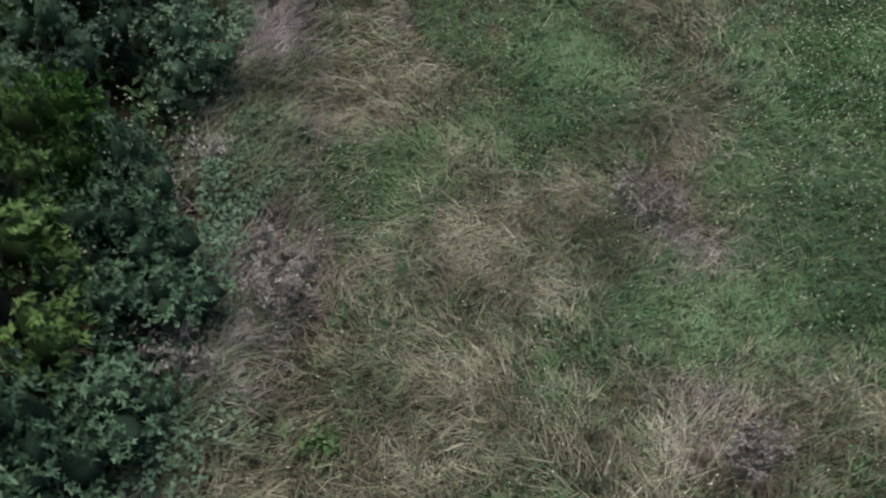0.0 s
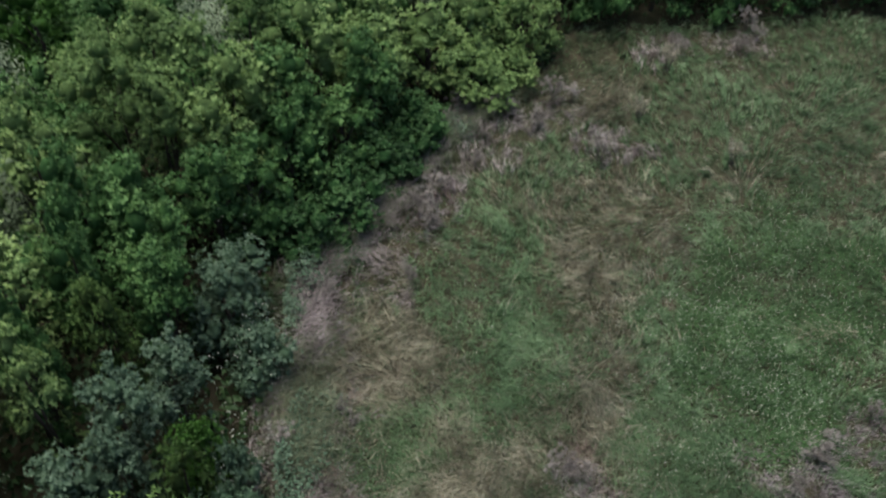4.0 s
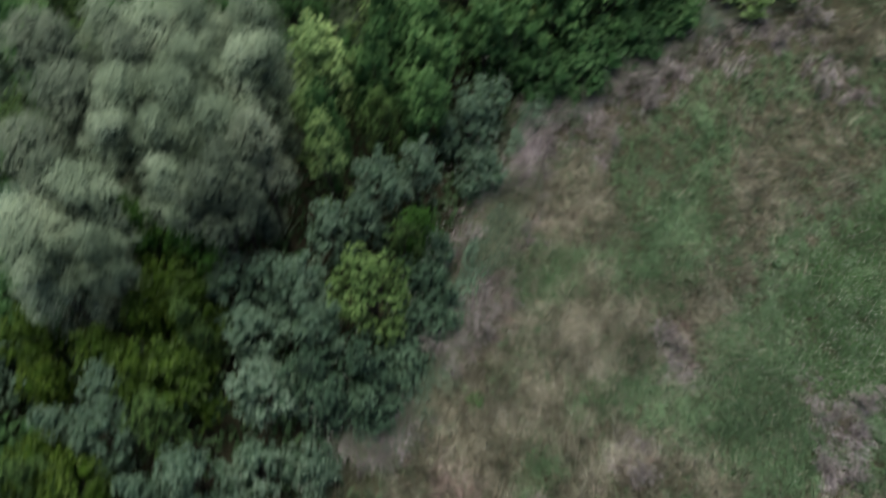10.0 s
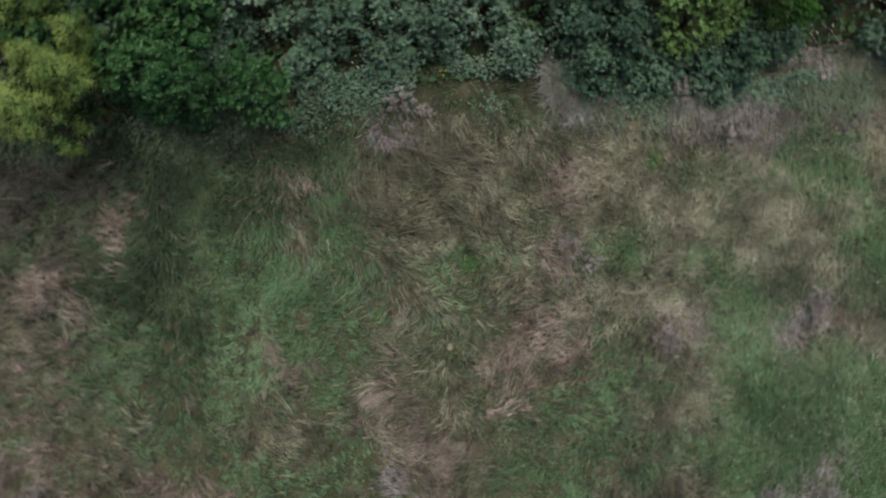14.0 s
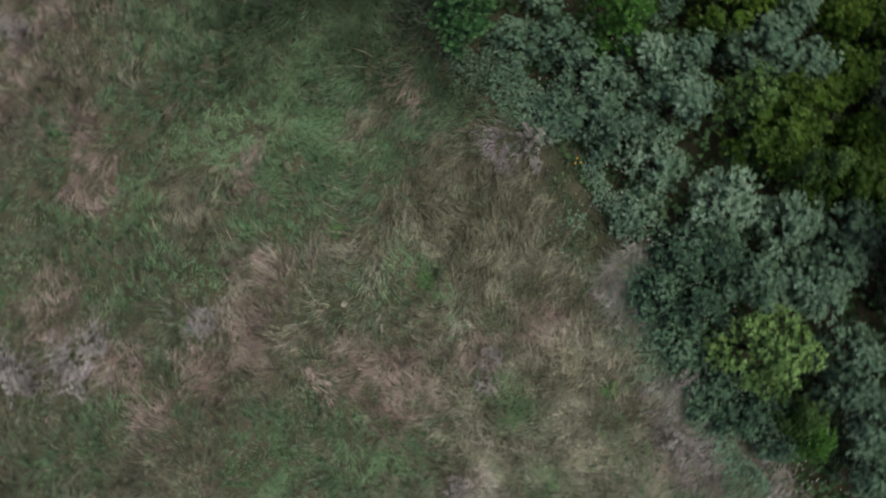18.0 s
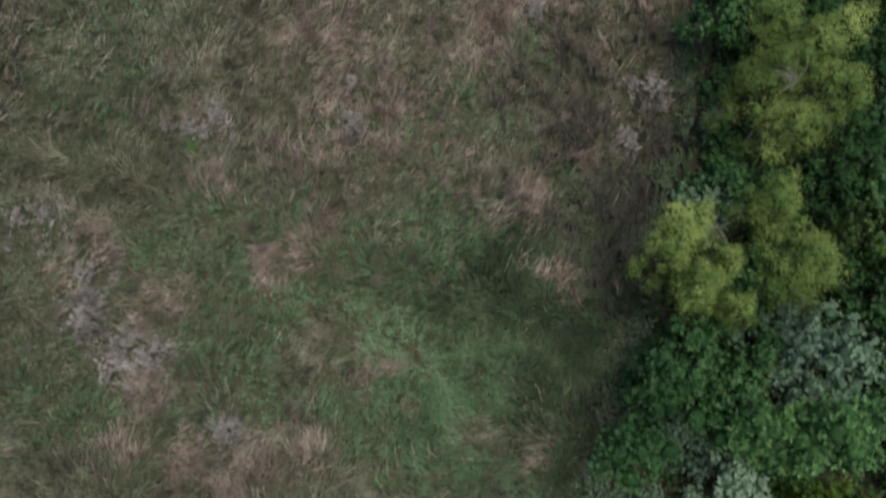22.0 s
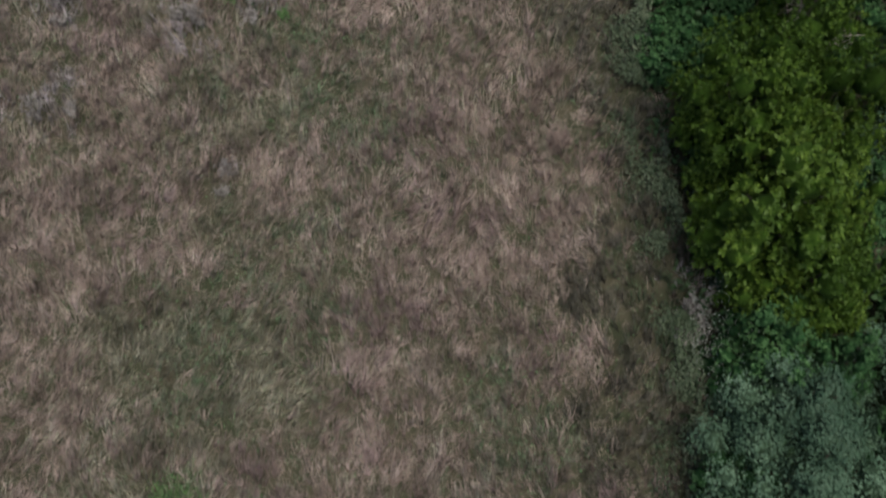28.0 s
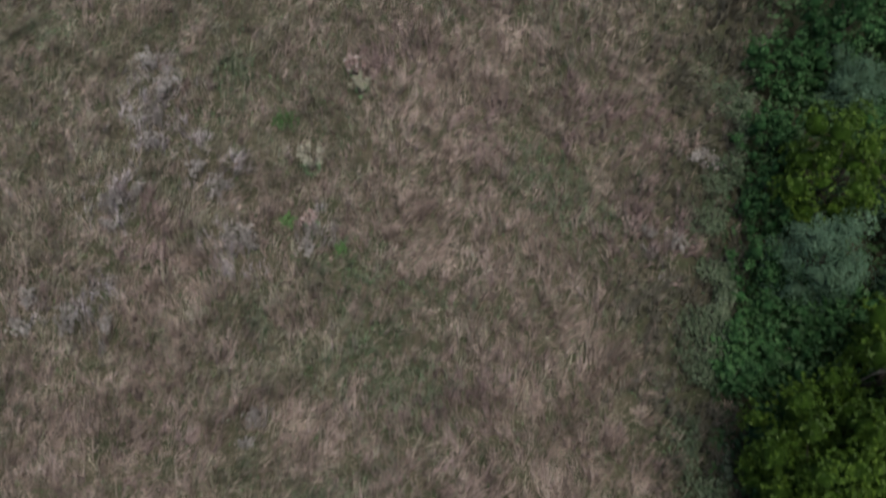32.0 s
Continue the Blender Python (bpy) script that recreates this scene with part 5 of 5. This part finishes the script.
def tussock_model(name, material, label, seed):
    """A combed-over bunch of long dry grass."""
    r = np.random.default_rng(seed)
    root = new(name)
    n = 110
    angle = r.normal(0, 0.55, n)
    at = np.stack([r.normal(0, 0.2, n), r.normal(0, 0.15, n), np.full(n, -0.02)], 1)
    v, t = blades(at, np.stack([np.cos(angle), np.sin(angle)], 1), r.uniform(0.2, 0.48, n), r.uniform(0.006, 0.011, n),
                  np.clip(r.normal(0.75, 0.25, n), 0.3, 1.4), r.uniform(0.5, 1.4, n), r)
    tagged(part("long_grass", triangles("long_grass", v, t, material), root), kind="stuff")
    n = 36
    angle = r.uniform(0, 6.28, n)
    at = np.stack([r.normal(0, 0.1, n), r.normal(0, 0.1, n), np.full(n, -0.02)], 1)
    v, t = blades(at, np.stack([np.cos(angle), np.sin(angle)], 1), r.uniform(0.12, 0.3, n), r.uniform(0.006, 0.010, n),
                  r.uniform(0.3, 1.2, n), r.uniform(0.2, 1.0, n), r)
    tagged(part("thatch", triangles("thatch", v, t, GREY_STEM), root, "dull dead blades at the foot"), kind="stuff")
    return tagged(root, label, "grass tussock", "dry tussocks in the meadow")


def stand(models, fresh, k, x, y, turn, size):
    m = Matrix.Translation((x, y, float(lie(x, y)))) @ Matrix.Rotation(turn, 4, "Z") @ Matrix.Diagonal((size, size, size, 1))
    if fresh:
        fresh.pop().matrix_basis = m
    else:
        copy_thing(models[k % len(models)], m)


def strew():
    r = random.Random(8)
    weeds = [weed_model(50 + k) for k in range(3)]
    fresh, k = list(weeds), 0
    for px, py, pr in LILAC:
        for _ in range(1 + int(4 * pr)):
            a, d = r.uniform(0, 6.28), pr * 0.9 * math.sqrt(r.random())
            stand(weeds, fresh, k, px + d * math.cos(a), py + d * math.sin(a), r.uniform(0, 6.28), r.uniform(0.65, 1.05))
            k += 1
    for name, material, rows, label in (
        ("russet_tussock", RUSSET_BLADE, RUSSET, "tussock of reddish-brown seeding grass combed over"),
        ("straw_tussock", TUSSOCK_BLADE, STRAW, "tussock of long pale straw grass bent over"),
    ):
        models = [tussock_model(name, material, label, 70 + k) for k in range(3)]
        fresh, k = list(models), 0
        for px, py, pr in rows:
            flow = float(combed(np.array(px), np.array(py)))
            for _ in range(1 + int(3.5 * pr)):
                a, d = r.uniform(0, 6.28), pr * math.sqrt(r.random())
                stand(models, fresh, k, px + d * math.cos(a), py + d * math.sin(a), flow + r.uniform(-0.7, 0.7), r.uniform(0.45, 0.8))
                k += 1


strew()


# ---- single plants that stand out ----
def seed_stalk_plant(x, y, size, head, name, label, colour):
    """An upright clump of stalks that carry dense seed heads over broad leaves at the foot."""
    r = np.random.default_rng(int(abs(x * 100)) + 3)
    root = new(name)
    root.location = (x, y, float(lie(x, y)))
    for k in range(14):
        a, out = k * 0.9 + r.uniform(0, 0.5), r.uniform(0.04, 0.22) * size
        top = np.array([out * math.cos(a), out * math.sin(a), 0.55 * size * r.uniform(0.75, 1.1)])
        stalk = part("stalk", triangles("stalk", *tube([(0, 0, -0.03), top * [0.6, 0.6, 0.6], top], [0.006, 0.005, 0.003], 5), GREY_STEM), root)
        n, drop = (48, 0.3) if head is PALE_HEAD else (40, 0.17)
        down = r.random(n) ** 1.2
        at = top * (1 - drop * down[:, None]) + r.normal(0, 1, (n, 3)) * 0.03 * size * (0.5 + 0.7 * down[:, None])
        tagged(part("seed_head", triangles("seed_head", *leaves(at, unit(r.normal(size=(n, 3)) + [0, 0, 0.5]), 0.024, 0.018, r), head), stalk, colour), kind="stuff")
    n = 14
    a = r.uniform(0, 6.28, n)
    out = np.stack([np.cos(a), np.sin(a), r.uniform(0.3, 0.7, n)], 1)
    v, t = leaves(out * 0.11 * size, unit(np.stack([-out[:, 0] * 0.4, -out[:, 1] * 0.4, np.ones(n)], 1)), 0.13 * size, 0.06 * size, r)
    tagged(part("leaf_rosette", triangles("leaf_rosette", v, t, GREEN_BLADE), root), kind="stuff")
    tagged(root, label, "plant")


seed_stalk_plant(6.22, -21.45, 0.95, PINK_HEAD, "flowering_plant", "upright plant with dense pink seed heads in brown grass", "pinkish-white seed heads")
seed_stalk_plant(6.15, -24.5, 0.95, PINK_HEAD, "flowering_plant", "upright plant with dense pink seed heads in brown grass", "pinkish-white seed heads")
seed_stalk_plant(6.47, -22.5, 1.2, PALE_HEAD, "pale_plant", "pale grey-green upright herb in brown grass", "pale seed heads")
seed_stalk_plant(5.95, -24.15, 0.95, PALE_HEAD, "pale_plant", "pale grey-green upright herb in brown grass", "pale seed heads")
seed_stalk_plant(4.8, 11.5, 1.0, PALE_HEAD, "pale_plant", "pale withered herb standing in green grass", "pale seed heads")
seed_stalk_plant(4.14, 14.3, 1.1, PALE_HEAD, "pale_plant", "pale withered herb standing in green grass", "pale seed heads")
seed_stalk_plant(3.36, 12.75, 0.8, PALE_HEAD, "pale_plant", "pale withered herb standing in green grass", "pale seed heads")
seed_stalk_plant(1.66, -0.3, 0.2, PALE_HEAD, "pale_plant", "small pale flowering herb in straw grass", "creamy flower heads")


def leafy_plant(x, y, radius, count, label, long=0.07):
    """A low spreading plant with many fresh green leaves."""
    r = np.random.default_rng(int(abs(y * 100)) + 1)
    root = new("leafy_plant")
    root.location = (x, y, float(lie(x, y)))
    stems = []
    for k in range(max(6, count // 25)):
        a, d = r.uniform(0, 6.28), radius * math.sqrt(r.random())
        stems.append(tube([(0, 0, -0.02), (d * 0.5 * math.cos(a), d * 0.5 * math.sin(a), 0.16), (d * math.cos(a), d * math.sin(a), 0.24)], [0.005, 0.004, 0.002], 4))
    tagged(part("stalk_work", triangles("stalk_work", *join(stems), LUSH_BLADE), root), kind="stuff")
    a, d = r.uniform(0, 6.28, count), radius * np.sqrt(r.random(count)) * (0.7 + 0.5 * r.random(count))
    at = np.stack([d * np.cos(a), d * np.sin(a), 0.15 - 0.05 * (d / radius) ** 2 + r.normal(0, 0.035, count)], 1)
    tagged(part("leafage", triangles("leafage", *leaves(at, unit(r.normal(0, 0.35, (count, 3)) + [0, 0, 1]), long, long * 0.6, r), HERB), root, "fresh green leaves"), kind="stuff")
    tagged(root, label, "plant")


leafy_plant(6.46, -12.5, 0.52, 650, "low bushy plant with fresh green leaves in dry grass", 0.05)
leafy_plant(1.15, -1.32, 0.12, 70, "small bright green herb in straw grass")
leafy_plant(0.41, 0.09, 0.16, 70, "small light green herb in straw grass")
leafy_plant(6.63, -21.42, 0.15, 80, "small green herb beside a pink plant")
leafy_plant(5.62, -21.1, 0.12, 50, "small yellowish-green herb in dry grass")
leafy_plant(6.07, -5.53, 0.12, 60, "small bright green herb among lilac weeds")
leafy_plant(-1.0, 3.1, 0.16, 90, "small leafy green herb near the wood")
leafy_plant(7.15, -23.3, 0.25, 120, "grey-green leafy herb in dry grass")


def yellow_flower(x, y):
    r = np.random.default_rng(4)
    root = new("yellow_flower")
    root.location = (x, y, float(lie(x, y)))
    for k in range(3):
        top = np.array([0.05 * math.cos(2.1 * k), 0.05 * math.sin(2.1 * k), 0.36])
        stem = part("stem", triangles("stem", *tube([(0, 0, -0.02), top * 0.6, top], [0.004, 0.003, 0.002], 4), GREEN_BLADE), root)
        d = np.stack([np.cos(np.arange(8) * 0.785), np.sin(np.arange(8) * 0.785), np.full(8, 0.15)], 1)
        part("petals", triangles("petals", *leaves(top + d * 0.009, unit(d * [-0.3, -0.3, 0] + [0, 0, 1]), 0.017, 0.008, r), YELLOW_PETAL), stem, "golden yellow petals")
    tagged(root, "single golden yellow flower at the wood's rim", "flower")


yellow_flower(-2.56, -0.12)


def dead_branch(x, y, z, turn):
    """A bare, forked grey branch that pokes out of a crown."""
    r = np.random.default_rng(6)
    pieces = [tube([(0, 0, -z + 0.4), (0.1, 0, -0.7), (0, 0, -0.1)], [0.026, 0.016, 0.006], 6)]
    for k in range(8):
        a = turn + r.normal(0, 0.9)
        start = np.array([0, 0, -0.3 + 0.03 * k])
        mid = start + np.array([0.2 * math.cos(a), 0.2 * math.sin(a), 0.12]) + r.normal(0, 0.03, 3)
        tip = mid + [0.22 * math.cos(a + r.normal(0, 0.6)), 0.22 * math.sin(a + r.normal(0, 0.6)), 0.08]
        pieces.append(tube([start, mid, tip], [0.005, 0.0035, 0.0015], 4))
        for q in range(3):
            fork = start + (mid - start) * r.uniform(0.4, 1)
            out = r.normal(0, 0.09, 3)
            pieces.append(tube([fork, fork + 0.6 * out + r.normal(0, 0.012, 3), fork + out + [0, 0, 0.03]], [0.0028, 0.002, 0.001], 3))
    ob = new("dead_branch", triangles("dead_branch", *join(pieces), DEAD_WOOD))
    ob.location = (x, y, z)
    tagged(ob, "bare grey forked dead branch showing through a crown", "branch")


for where in ((-2.26, -5.97, 2.75, 2.2), (-2.77, -8.25, 3.15, 0.5), (-2.93, -20.3, 2.5, 1.0), (-3.4, -19.8, 2.5, 3.0), (-2.71, -17.06, 2.55, 4.0)):
    dead_branch(*where)
